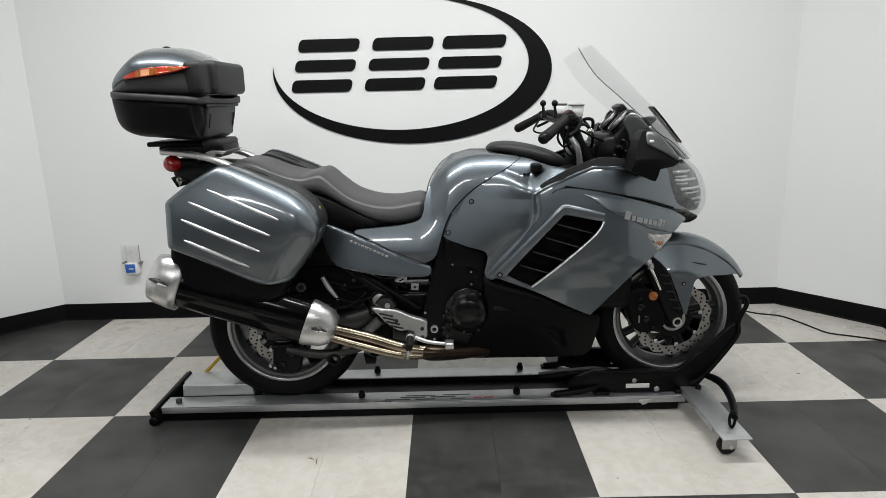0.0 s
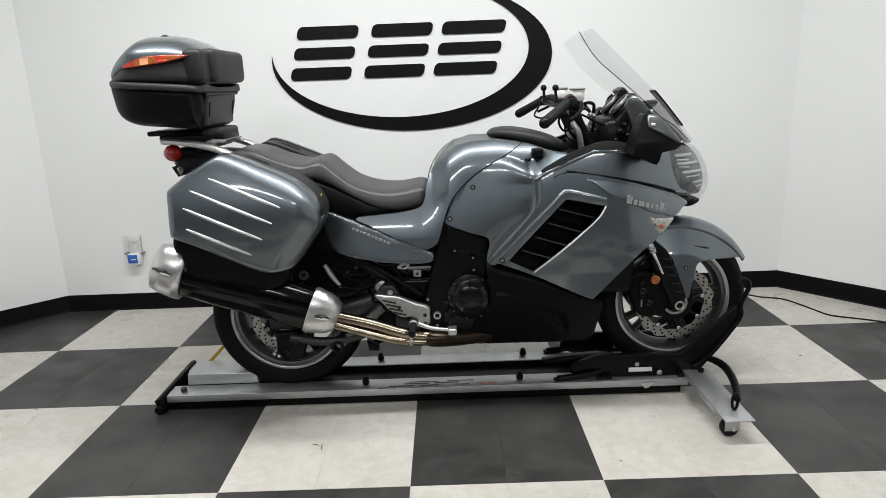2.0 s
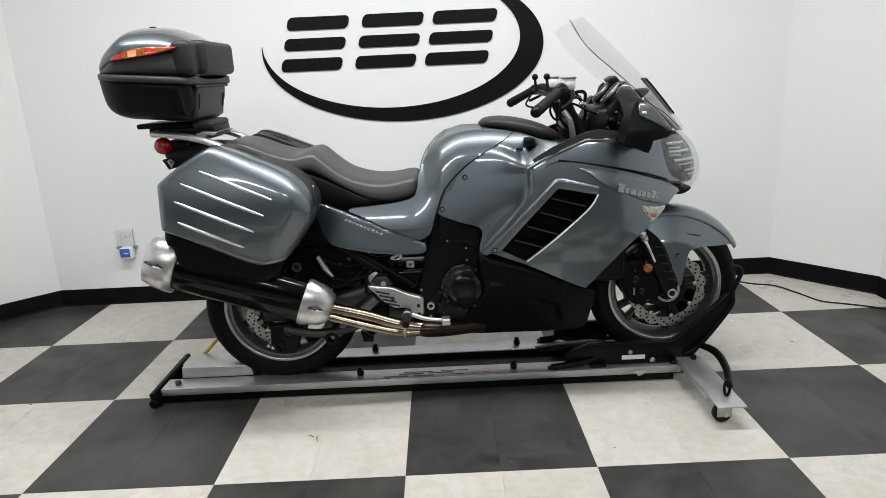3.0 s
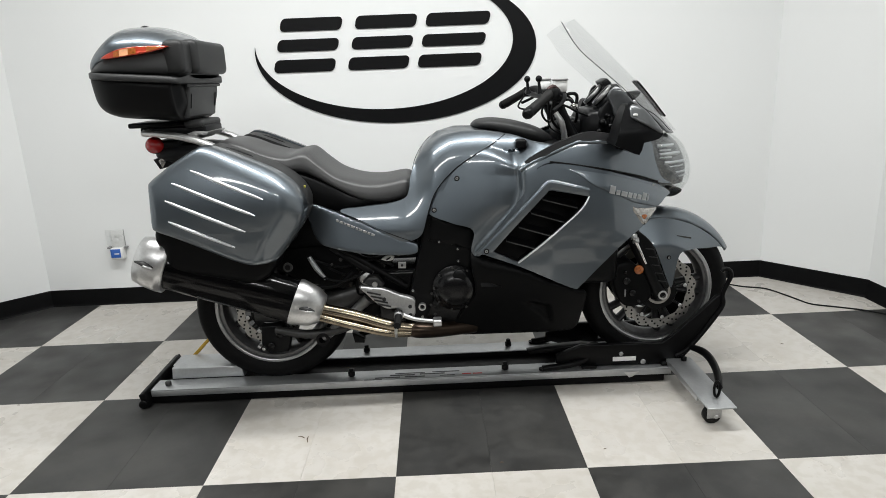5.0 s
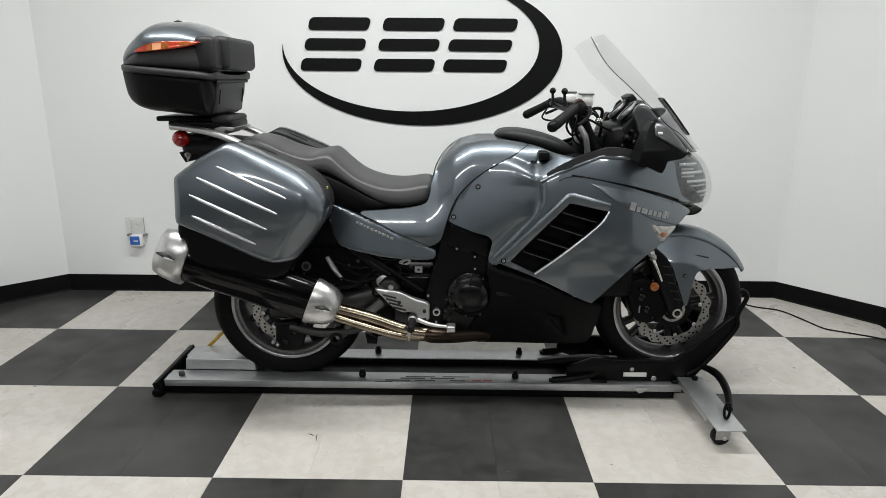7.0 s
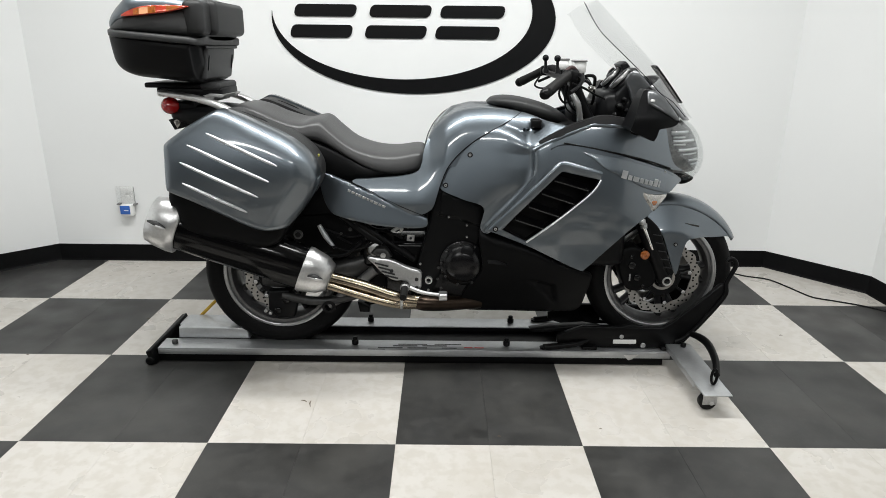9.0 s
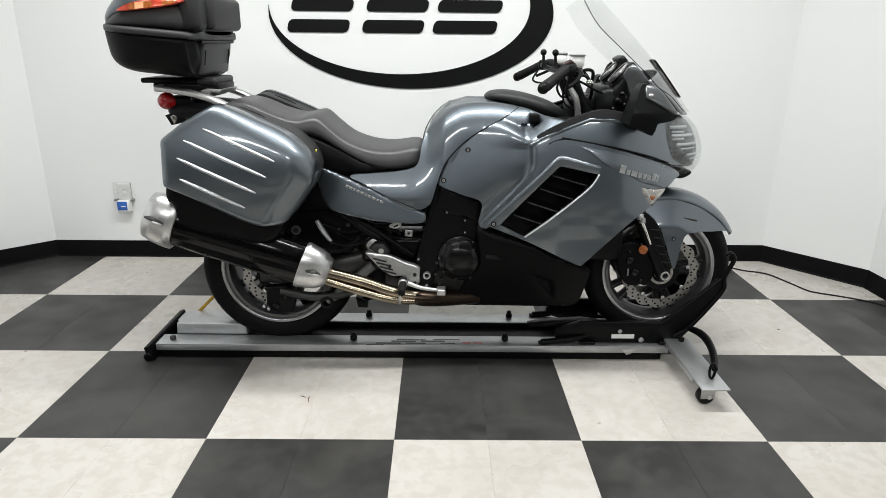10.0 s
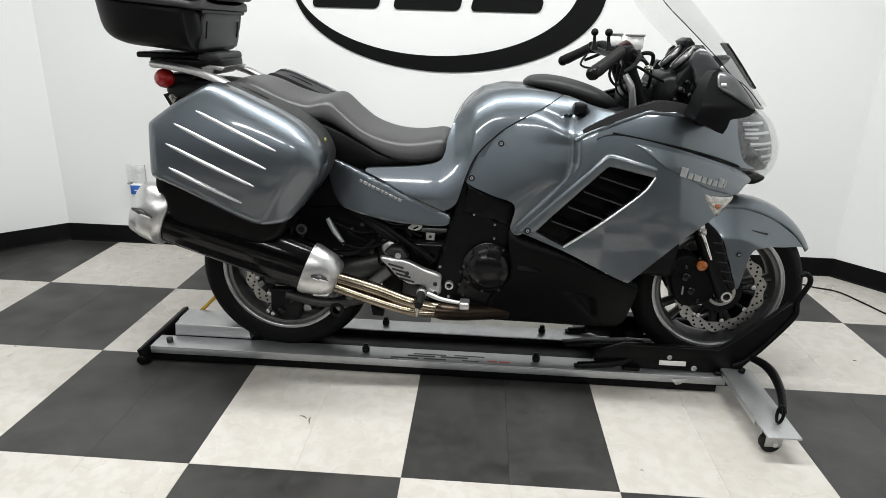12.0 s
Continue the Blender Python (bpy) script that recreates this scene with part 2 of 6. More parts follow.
NAMES = ("wall_north", "wall_northeast", "wall_east", "wall_showroom_1", "wall_showroom_2", "wall_south", "wall_showroom_3", "wall_showroom_4", "wall_west", "wall_northwest")
# unseen walls added past the bay, dark so the bike's flanks mirror gloom
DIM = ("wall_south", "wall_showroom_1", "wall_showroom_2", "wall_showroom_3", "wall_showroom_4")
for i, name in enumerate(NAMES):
    wall_between(name, OUTLINE[i], OUTLINE[(i + 1) % len(OUTLINE)], "unseen dark wall added behind the bay to dim reflections" if name in DIM else "plain white painted wall with a faint roller texture")

floor = part("floor", box(-6.3, 7.3, Y_BACK - 0.3, WALL_Y + 0.3, -0.1, -0.004), GROUT, None, smooth=False)
tagged(floor, "black and cream chequered vinyl tile floor with fine joints", "floor", kind="structure")
SCUFF = material("brown_scuff", (0.10, 0.07, 0.045), 0.7, grain=0.3)
for pts in (((0.285, 0.262), (0.284, 0.245), (0.290, 0.222)), ((0.248, 0.265), (0.262, 0.262), (0.274, 0.252))):
    part("scuff_mark", tube([(x, y, 0.0) for x, y in pts], [0.001, 0.0025, 0.001], 6, 4), SCUFF, floor)
for x, y, r in ((-0.62, 0.98, 0.006), (-0.95, 0.60, 0.005), (-0.36, 0.70, 0.004), (2.30, 0.86, 0.006), (2.45, 0.35, 0.004), (1.30, 0.10, 0.004), (0.95, 0.05, 0.005)):
    part("floor_speck", tube([(x - r, y, 0.0), (x, y + r * 0.4, 0.0), (x + r * 1.4, y, 0.0)], [r * 0.2, r * 0.45, r * 0.2], 6, 3), SCUFF, floor)
ceiling = part("ceiling", box(-6.3, 7.3, Y_BACK - 0.3, WALL_Y + 0.3, CEILING, CEILING + 0.1), CEILING_PAINT, None, smooth=False)
tagged(ceiling, "plain white ceiling above the display bay", "ceiling", kind="structure")

STRIP_GLOW = glowing("strip_glow", (1.0, 0.985, 0.96), 6.0)
fixture = thing("ceiling_light", "long narrow white ceiling strip light with a glowing diffuser", "ceiling light", (STRIPS[0][0], STRIPS[0][1], CEILING), "ceiling lights")
part("housing", box(-STRIP_LONG / 2 - 0.02, STRIP_LONG / 2 + 0.02, -STRIP_WIDE / 2 - 0.015, STRIP_WIDE / 2 + 0.015, -0.05, 0.0, 0.008), PLASTIC_WHITE, fixture)
part("diffuser", box(-STRIP_LONG / 2, STRIP_LONG / 2, -STRIP_WIDE / 2, STRIP_WIDE / 2, -0.08, -0.0505, 0.012, 3), STRIP_GLOW, fixture, "glowing white diffuser")
for x, y, _ in STRIPS[1:]:
    copy_thing(fixture, pose(x, y, CEILING))

# ---- the motorcycle: x ahead from the rear axle, y to its left, z from the floor ----
from mathutils.geometry import delaunay_2d_cdt, intersect_point_line

PAINT = material("grey_blue_metallic", (0.130, 0.151, 0.171), 0.40, 1.0, grain=0.12, grain_scale=900, stain=0.04, stain_scale=7, coat=1.0)
PAINT_DARK = material("dark_grey_metallic", (0.140, 0.157, 0.172), 0.34, 1.0, grain=0.10, grain_scale=900, coat=1.0)
for m in (PAINT, PAINT_DARK):
    m.node_tree.nodes["Principled BSDF"].inputs["Coat IOR"].default_value = 1.60
    m.node_tree.nodes["Principled BSDF"].inputs["Coat Roughness"].default_value = 0.08
SATIN_BLACK = material("satin_black_plastic", (0.0042, 0.0044, 0.0049), 0.36, grain=0.15, bump=0.03, rough_vary=0.08, spec=0.13)
BOX_BLACK = material("textured_black_plastic", (0.0042, 0.0042, 0.0046), 0.42, grain=0.2, grain_scale=400, bump=0.1, bump_scale=900, spec=0.13)
GREY_PLASTIC = material("textured_grey_plastic", (0.021, 0.0214, 0.022), 0.5, grain=0.2, grain_scale=400, bump=0.15, bump_scale=900, spec=0.3)
LID_GREY = material("textured_lid_plastic", (0.034, 0.0345, 0.0355), 0.48, grain=0.2, grain_scale=400, bump=0.15, bump_scale=900, spec=0.35)
VINYL = material("grained_black_vinyl", (0.042, 0.042, 0.043), 0.42, grain=0.15, grain_scale=300, bump=0.15, bump_scale=600)
COWL_BLACK = material("matt_black_cowl", (0.0030, 0.0031, 0.0034), 0.46, grain=0.15, bump=0.03, rough_vary=0.06, spec=0.09)
ENGINE_BLACK = material("black_engine_paint", (0.003, 0.003, 0.0034), 0.24, grain=0.2, bump=0.03, spec=0.3)
GLOSS_BLACK = material("gloss_black_coating", (0.0025, 0.0025, 0.0027), 0.13, grain=0.2, spec=0.25, rough_vary=0.04)
BRUSHED = material("brushed_aluminium", (0.62, 0.62, 0.62), 0.34, 0.95, grain=0.08, grain_scale=120, stain=0.1, stain_scale=20, rough_vary=0.08)
CAST_ALU = material("cast_aluminium", (0.42, 0.42, 0.42), 0.42, 0.85, grain=0.15, grain_scale=150, bump=0.1)
CHROME = material("polished_steel", (0.72, 0.71, 0.69), 0.10, 1.0, rough_vary=0.04)
PIPE = material("heat_tinted_steel", (0.28, 0.235, 0.175), 0.22, 1.0, grain=0.25, grain_scale=18, stain=0.45, stain_scale=7)
BRIGHT_TRIM = material("bright_silver_trim", (0.66, 0.68, 0.70), 0.30, 0.9, grain=0.06, grain_scale=200)
RIM_GREY = material("grey_wheel_paint", (0.40, 0.405, 0.41), 0.30, 0.85, grain=0.1)
RIM_MID = material("mid_grey_wheel_paint", (0.15, 0.15, 0.152), 0.36, 0.8, grain=0.15)
RIM_DARK = material("dark_wheel_paint", (0.030, 0.030, 0.031), 0.4, 0.4, grain=0.15)
TYRE = material("tyre_rubber", (0.0045, 0.0045, 0.0048), 0.6, grain=0.25, grain_scale=90, bump=0.2, bump_scale=300, spec=0.10)
DARK_CAST = material("dark_cast_metal", (0.055, 0.055, 0.055), 0.45, 0.7, grain=0.2, bump=0.1)
ROTOR = material("brake_rotor_steel", (0.33, 0.32, 0.305), 0.32, 0.9, grain=0.15, grain_scale=60)
AMBER = material("amber_lens", (0.30, 0.085, 0.015), 0.15, coat=0.6, grain=0.5, grain_scale=120)
RED_LENS = material("red_lens", (0.30, 0.009, 0.009), 0.12, coat=0.6)
LENS_GLINT = material("pale_lens_glint", (0.85, 0.42, 0.22), 0.18, 0.2, grain=0.3, grain_scale=40, coat=1.0)
ORANGE_LENS = material("orange_red_reflector", (0.42, 0.035, 0.012), 0.22, 0.35, grain=0.55, grain_scale=22, coat=1.0)


def clear_sheet(name, tint, gloss):
    """Thin clear plastic: mostly see-through, with a faint gloss."""
    m = bpy.data.materials.new(name)
    m.use_nodes = True
    n, l = m.node_tree.nodes, m.node_tree.links
    n.remove(n["Principled BSDF"])
    see, shine, mix = n.new("ShaderNodeBsdfTransparent"), n.new("ShaderNodeBsdfGlossy"), n.new("ShaderNodeMixShader")
    see.inputs["Color"].default_value = (*tint, 1)
    shine.inputs["Roughness"].default_value = 0.05
    mix.inputs[0].default_value = gloss
    l.new(see.outputs[0], mix.inputs[1])
    l.new(shine.outputs[0], mix.inputs[2])
    l.new(mix.outputs[0], n["Material Output"].inputs["Surface"])
    return m


CLEAR = clear_sheet("clear_screen", (0.965, 0.967, 0.967), 0.03)
LAMP_CLEAR = clear_sheet("lamp_cover", (0.95, 0.955, 0.955), 0.06)
SIGNAL_CLEAR = material("clear_signal_lens", (0.40, 0.385, 0.36), 0.22, 0.7, grain=0.5, grain_scale=60, coat=1.0)
DIAL = material("dial_face", (0.05, 0.05, 0.055), 0.25, coat=0.5)

AX_X, MID_Y = 0.105, 0.71
bike = thing("motorcycle", "grey-blue touring motorcycle with panniers and top box on a dolly", "motorcycle", (AX_X, MID_Y, 0))

# half widths of the body: (x, z, half width)
BODY = [(0.58, 0.84, 0.15), (0.64, 0.74, 0.215), (0.76, 0.86, 0.220), (0.86, 0.78, 0.245), (0.80, 0.62, 0.25), (0.94, 0.89, 0.225),
        (0.95, 0.99, 0.235), (1.02, 0.86, 0.262), (1.18, 0.95, 0.276), (1.38, 0.94, 0.228), (1.46, 0.86, 0.20), (1.57, 0.80, 0.13),
        (1.10, 0.88, 0.285), (1.28, 0.85, 0.278), (1.47, 0.79, 0.215), (1.22, 0.70, 0.305), (0.95, 0.60, 0.28), (1.15, 0.48, 0.29),
        (1.36, 0.62, 0.262), (0.80, 0.56, 0.245), (1.0, 0.46, 0.262), (1.16, 0.40, 0.258), (0.76, 0.28, 0.19), (1.16, 0.27, 0.20)]
BODY_A = np.array(BODY)

SHOULDER_X, SHOULDER_Z = (0.60, 0.74, 0.85, 0.905, 0.945, 0.985, 1.06, 1.16, 1.30, 1.50), (0.985, 0.965, 0.945, 0.922, 0.905, 0.915, 0.955, 0.985, 0.988, 0.990)


def terms(x, z):
    x, z = (x - 1.08) / 0.5, (z - 0.65) / 0.35
    return np.stack([x * 0 + 1, x, z, x * x, x * z, z * z, x ** 3, x * x * z, x * z * z, z ** 3, x ** 4], -1)


# one smooth surface through the half widths
T_ALL = terms(BODY_A[:, 0], BODY_A[:, 1])
BODY_FIT = np.linalg.solve(T_ALL.T @ T_ALL + 0.02 * np.diag([0.0] + [1.0] * 10), T_ALL.T @ BODY_A[:, 2])


def body(x, z):
    h = float(terms(np.float64(x), np.float64(z)) @ BODY_FIT)
    # above the shoulder line the skin leans in
    zc = sum(float(np.interp(x + d, SHOULDER_X, SHOULDER_Z)) for d in (-0.03, 0, 0.03)) / 3
    over = (z - zc) / 0.016
    lean = 0.016 * (over if over > 20 else math.log1p(math.exp(over)))
    return h - 0.40 * lean


def bend(v, soft):
    """Zero below nought, rising straight above it, with a soft turn between."""
    return soft * (v / soft if v > 30 * soft else math.log1p(math.exp(v / soft)))


def outline(pts, n=5):
    return [(p[0], p[1]) for p in catmull([(x, z, 0) for x, z in pts], n)]


def rim_distance(p, lines):
    best = 9.0
    for loop in lines:
        for i in range(len(loop)):
            a, b = loop[i - 1], loop[i]
            q, f = intersect_point_line(p, a, b)
            q = a if f < 0 else b if f > 1 else q
            best = min(best, (q - p).length)
    return best


def shell(pts, depth, side=-1, thick=0.015, edge=0.010, roll=1.0, step=0.022, holes=(), n=5, inner=None):
    """A curved panel of the outline (x, z), lying at depth(x, z) to one side, its rim rolled inwards."""
    loops = [[Vector(q) for q in (outline(pts, n) if n else pts)]] + [[Vector(q) for q in h] for h in holes]
    verts, edges = [], []
    for loop in loops:
        k = len(verts)
        verts += loop
        edges += [(k + i, k + (i + 1) % len(loop)) for i in range(len(loop))]
    xs, zs = [v.x for v in loops[0]], [v.y for v in loops[0]]
    rings = [edge * f for f in (0.15, 0.45, 1.0)] if edge else []
    x = min(xs)
    row = 0
    while x < max(xs):
        z = min(zs) + (row % 2) * step / 2
        while z < max(zs):
            p = Vector((x, z))
            if rim_distance(p, loops) > max(edge * 1.3, step * 0.4):
                verts.append(p)
            z += step
        x += step * 0.87
        row += 1
    for loop in loops:
        for i in range(len(loop)):
            a, b, c = loop[i - 1], loop[i], loop[(i + 1) % len(loop)]
            t = (c - a).normalized()
            for r in rings:
                for s in (1, -1):
                    p = b + s * r * Vector((-t.y, t.x))
                    if abs(rim_distance(p, loops) - r) < 0.1 * r:
                        verts.append(p)
    out, _, faces, *_ = delaunay_2d_cdt(verts, edges, [], 2 if holes else 1, 1e-5)
    bm = bmesh.new()
    front = []
    for v in out:
        d = rim_distance(v, loops) if edge else 9.0
        u = max(0.0, 1.0 - d / edge) if edge else 0.0
        y = depth(v.x, v.y) - roll * edge * (1 - math.sqrt(max(0.0, 1 - u * u)))
        front.append(bm.verts.new((v.x, side * y, v.y)))
    for f in faces:
        if len(set(f)) == len(f):
            mid = sum((out[i] for i in f), Vector((0, 0))) / len(f)
            if holes and (not inside(mid, loops[0]) or any(inside(mid, h) for h in loops[1:])):
                continue
            try:
                bm.faces.new([front[i] for i in f])
            except ValueError:
                pass
    loose = [v for v in bm.verts if not v.link_faces]
    bmesh.ops.delete(bm, geom=loose, context="VERTS")
    border = [e for e in bm.edges if len(e.link_faces) == 1]
    r = bmesh.ops.extrude_edge_only(bm, edges=border)
    for v in [e for e in r["geom"] if isinstance(e, bmesh.types.BMVert)]:
        v.co.y = side * (inner if inner is not None else max(abs(v.co.y) - thick, 0.0))
    if inner is not None or thick > 0.03:
        far = [e for e in bm.edges if len(e.link_faces) == 1]
        try:
            bmesh.ops.triangle_fill(bm, use_beauty=True, edges=far)
        except Exception:
            pass
    return bm


def inside(p, loop):
    hit = False
    for i in range(len(loop)):
        a, b = loop[i - 1], loop[i]
        if (a.y > p.y) != (b.y > p.y) and p.x < (b.x - a.x) * (p.y - a.y) / (b.y - a.y) + a.x:
            hit = not hit
    return hit


def ring_of(bm, x, hw, z0, z1, power=2.6, n=28, tilt=0.0, top_narrow=1.0):
    """One upright cross-section: a rounded box of half width hw from z0 to z1."""
    out = []
    for k in range(n):
        a = 2 * math.pi * k / n
        c, s = math.cos(a), math.sin(a)
        y = math.copysign(abs(c) ** (2 / power), c)
        z = math.copysign(abs(s) ** (2 / power), s)
        w = hw * (1 + (top_narrow - 1) * (z + 1) / 2)
        out.append(bm.verts.new((x + tilt * z * (z1 - z0) / 2, w * y, (z0 + z1) / 2 + z * (z1 - z0) / 2)))
    return out


def loft(stations, power=2.6, n=28, steps=4, top_narrow=1.0):
    """A body through stations of (x, half width, bottom, top)."""
    flat = [Vector((s[0], s[1], s[2])) for s in stations], [Vector((s[3], 0, 0)) for s in stations]
    a, b = catmull(flat[0], steps, False), catmull(flat[1], steps, False)
    bm = bmesh.new()
    rings = [ring_of(bm, p.x, max(p.y, 0.004), p.z, max(q.x, p.z + 0.004), power, n, 0.0, top_narrow) for p, q in zip(a, b)]
    return skin_rings(bm, rings)


def both(build, name, mat, parent, label=""):
    """The same part on both sides."""
    for side in (-1, 1):
        part(name, build(side), mat, parent, label)


# wheels
def wheel(name, at, radius, half, rim_r, spokes, label):
    w = half
    hub = part(name, disc(0.045, -w * 0.7, w * 0.7, 28, 0.006), ENGINE_BLACK, bike, label)
    hub.location = at
    prof = [(rim_r - 0.006, -w * 0.72), (rim_r + 0.012, -w * 0.86), (rim_r + (radius - rim_r) * 0.45, -w), (radius - 0.028, -w * 0.93), (radius - 0.010, -w * 0.66),
            (radius - 0.001, -w * 0.25), (radius, 0), (radius - 0.001, w * 0.25), (radius - 0.010, w * 0.66), (radius - 0.028, w * 0.93),
            (rim_r + (radius - rim_r) * 0.45, w), (rim_r + 0.012, w * 0.86), (rim_r - 0.006, w * 0.72)]
    part("tyre", revolve(prof, 72), TYRE, hub, "black road tyre")
    rw = w * 0.72
    for q in (-1, 1):
        lip = [(rim_r + 0.005, q * rw), (rim_r + 0.005, q * (rw + 0.007)), (rim_r - 0.001, q * (rw + 0.010)), (rim_r - 0.009, q * (rw + 0.006)), (rim_r - 0.011, q * (rw - 0.004)), (rim_r - 0.004, q * (rw - 0.010))]
        part("rim_lip", revolve(lip, 72), RIM_GREY, hub, "grey machined rim lip")
        bead = [(rim_r - 0.014, q * (rw - 0.010)), (rim_r - 0.017, q * (rw - 0.006)), (rim_r - 0.023, q * (rw - 0.008)), (rim_r - 0.025, q * (rw - 0.016)), (rim_r - 0.016, q * (rw - 0.018))]
        part("rim_bead", revolve(bead, 72), CAST_ALU, hub, "narrow bright inner ring")
    barrel = [(rim_r - 0.004, -rw + 0.004), (rim_r - 0.022, -rw + 0.006), (rim_r - 0.034, -rw + 0.03), (rim_r - 0.036, rw - 0.03), (rim_r - 0.022, rw - 0.006), (rim_r - 0.004, rw - 0.004)]
    part("rim", revolve(barrel, 72), RIM_MID, hub, "grey cast rim")
    for k in range(spokes):
        for s in (-1, 1):
            a = 2 * math.pi * k / spokes + s * 0.17
            b = 2 * math.pi * k / spokes + s * 0.06
            p0 = Vector((0.035 * math.cos(b), 0, 0.035 * math.sin(b)))
            p1 = Vector(((rim_r - 0.03) * math.cos(a), 0, (rim_r - 0.03) * math.sin(a)))
            part("spoke", tube([p0, (p0 + p1) / 2, p1], [0.017, 0.0135, 0.016], 8, 3, 1.5), RIM_DARK, hub)
    return hub


def rotor(parent, at, y, r_out, r_in, petals, name="brake_disc"):
    """A petal brake disc with drilled holes."""
    n = petals * 8
    bm = bmesh.new()
    yy = (y - 0.0025, y + 0.0025)
    loops = []
    for yv in yy:
        o = [bm.verts.new(((r_out - 0.005 * (1 + math.cos(petals * a)) / 2 * 1.6) * math.cos(a), yv, (r_out - 0.005 * (1 + math.cos(petals * a)) / 2 * 1.6) * math.sin(a))) for a in (2 * math.pi * k / n for k in range(n))]
        i = [bm.verts.new(((r_in + 0.004 * (1 + math.cos(petals * a)) / 2) * math.cos(a), yv, (r_in + 0.004 * (1 + math.cos(petals * a)) / 2) * math.sin(a))) for a in (2 * math.pi * k / n for k in range(n))]
        loops.append((o, i))
    (o0, i0), (o1, i1) = loops
    for k in range(n):
        j = (k + 1) % n
        bm.faces.new((o0[k], o0[j], i0[j], i0[k]))
        bm.faces.new((o1[k], i1[k], i1[j], o1[j]))
        bm.faces.new((o0[k], o1[k], o1[j], o0[j]))
        bm.faces.new((i0[k], i0[j], i1[j], i1[k]))
    d = part(name, bm, ROTOR, parent, "drilled steel brake disc")
    d.location = at
    s = -1 if y < 0 else 1
    hole = bpy.data.meshes.new("drill_hole")
    bm = disc(0.0042, y + s * 0.0028, y + s * 0.0034, 8)
    bm.to_mesh(hole)
    bm.free()
    hole.materials.append(SATIN_BLACK)
    for k in range(petals * 5):
        a = 2 * math.pi * k / (petals * 5)
        r = r_in + (r_out - r_in) * (0.28 + 0.25 * (k % 3))
        ob = new("drill_hole", hole)
        ob.parent = d
        ob.location = (r * math.cos(a), 0, r * math.sin(a))
    carrier = revolve([(0.05, y), (0.075, y - 0.004), (0.075, y + 0.004)], 40)
    part("disc_carrier", carrier, SATIN_BLACK, d)
    for k in range(8):
        a = 2 * math.pi * k / 8 + 0.2
        arm = tube([(0.07 * math.cos(a), y, 0.07 * math.sin(a)), ((r_in + 0.006) * math.cos(a), y, (r_in + 0.006) * math.sin(a))], 0.006, 6, 0)
        part("disc_bobbin", arm, SATIN_BLACK, d)
        cap = part("bobbin_cap", disc(0.008, y + s * 0.003, y + s * 0.007, 14, 0.001), BRUSHED, d)
        cap.location = ((r_in - 0.004) * math.cos(a), 0, (r_in - 0.004) * math.sin(a))
    return d


front_wheel = wheel("front_wheel", (1.54, 0, 0.355), 0.300, 0.060, 0.222, 5, "front wheel with a grey rim and twin petal discs")
rear_wheel = wheel("rear_wheel", (0.0, 0, 0.350), 0.310, 0.092, 0.222, 5, "rear wheel with a grey rim and a wide tyre")
for y in (-0.072, 0.072):
    rotor(bike, (1.54, 0, 0.355), y, 0.155, 0.115, 14)
rotor(bike, (0, 0, 0.350), -0.105, 0.135, 0.095, 12)

# tank, seat
TANK_X, TANK_W = (0.32, 0.44, 0.53, 0.60, 0.66, 0.75, 0.85, 0.95), (0.222, 0.232, 0.238, 0.236, 0.231, 0.226, 0.216, 0.200)
CROWN_X, CROWN_Z = (0.40, 0.50, 0.55, 0.58, 0.61, 0.64, 0.68, 0.75, 0.85, 0.93), (1.14, 1.04, 0.975, 0.955, 0.965, 0.995, 1.025, 1.045, 1.050, 1.035)


def soft_interp(x, xs, ys):
    ds = [0.006 * k for k in range(-10, 11)]
    ws = [(1 - (d / 0.066) ** 2) ** 2 for d in ds]
    return sum(w * float(np.interp(x + d, xs, ys)) for d, w in zip(ds, ws)) / sum(ws)


def tank_depth(x, z):
    """Flanks that lean in towards the top and flare out over the frame."""
    u = min(max((z - 0.69) / (soft_interp(x, CROWN_X, CROWN_Z) - 0.69), 0.0), 1.0)
    up = max(0.0, z - 0.685)
    skirt = float(np.interp(x, (0.30, 0.56, 0.66, 0.80), (1.0, 1.0, 0.35, 0.1))) * (0.18 * up + 1.9 * up * up)
    return soft_interp(x, TANK_X, TANK_W) * (1 - u ** float(np.interp(x, (0.60, 0.72), (3.6, 7.0)))) ** 0.5 - skirt * (1 - u ** 2)


TOP_X, TOP_Z = (0.585, 0.60, 0.625, 0.68, 0.75, 0.85, 0.95, 1.05, 1.13), (0.885, 0.925, 0.970, 1.018, 1.036, 1.034, 1.005, 0.975, 0.95)
tank_skin = bmesh.new()
tank_rings = []
for k in range(41):
    x = 0.588 + (1.12 - 0.588) * k / 40
    top = float(np.interp(x, TOP_X, TOP_Z))
    half = []
    for q in range(19):
        a = math.pi / 2 * q / 18
        base = float(np.interp(x, (0.60, 0.66), (0.69, 0.82)))
        z = base + (top - base) * math.sin(a)
        w = max(tank_depth(x, min(z, soft_interp(x, CROWN_X, CROWN_Z) - 0.002)) - 0.005, 0.03) if x < 0.9 else 0.185 * (1 - max(0.0, x - 0.9) * 1.5)
        half.append((w * (1 - math.sin(a) ** 9) ** 0.5, z))
    tank_rings.append([tank_skin.verts.new((x, -y, z)) for y, z in half] + [tank_skin.verts.new((x, y, z)) for y, z in half[-2::-1]])
part("fuel_tank", skin_rings(tank_skin, tank_rings), PAINT, bike, "glossy grey-blue fuel tank")
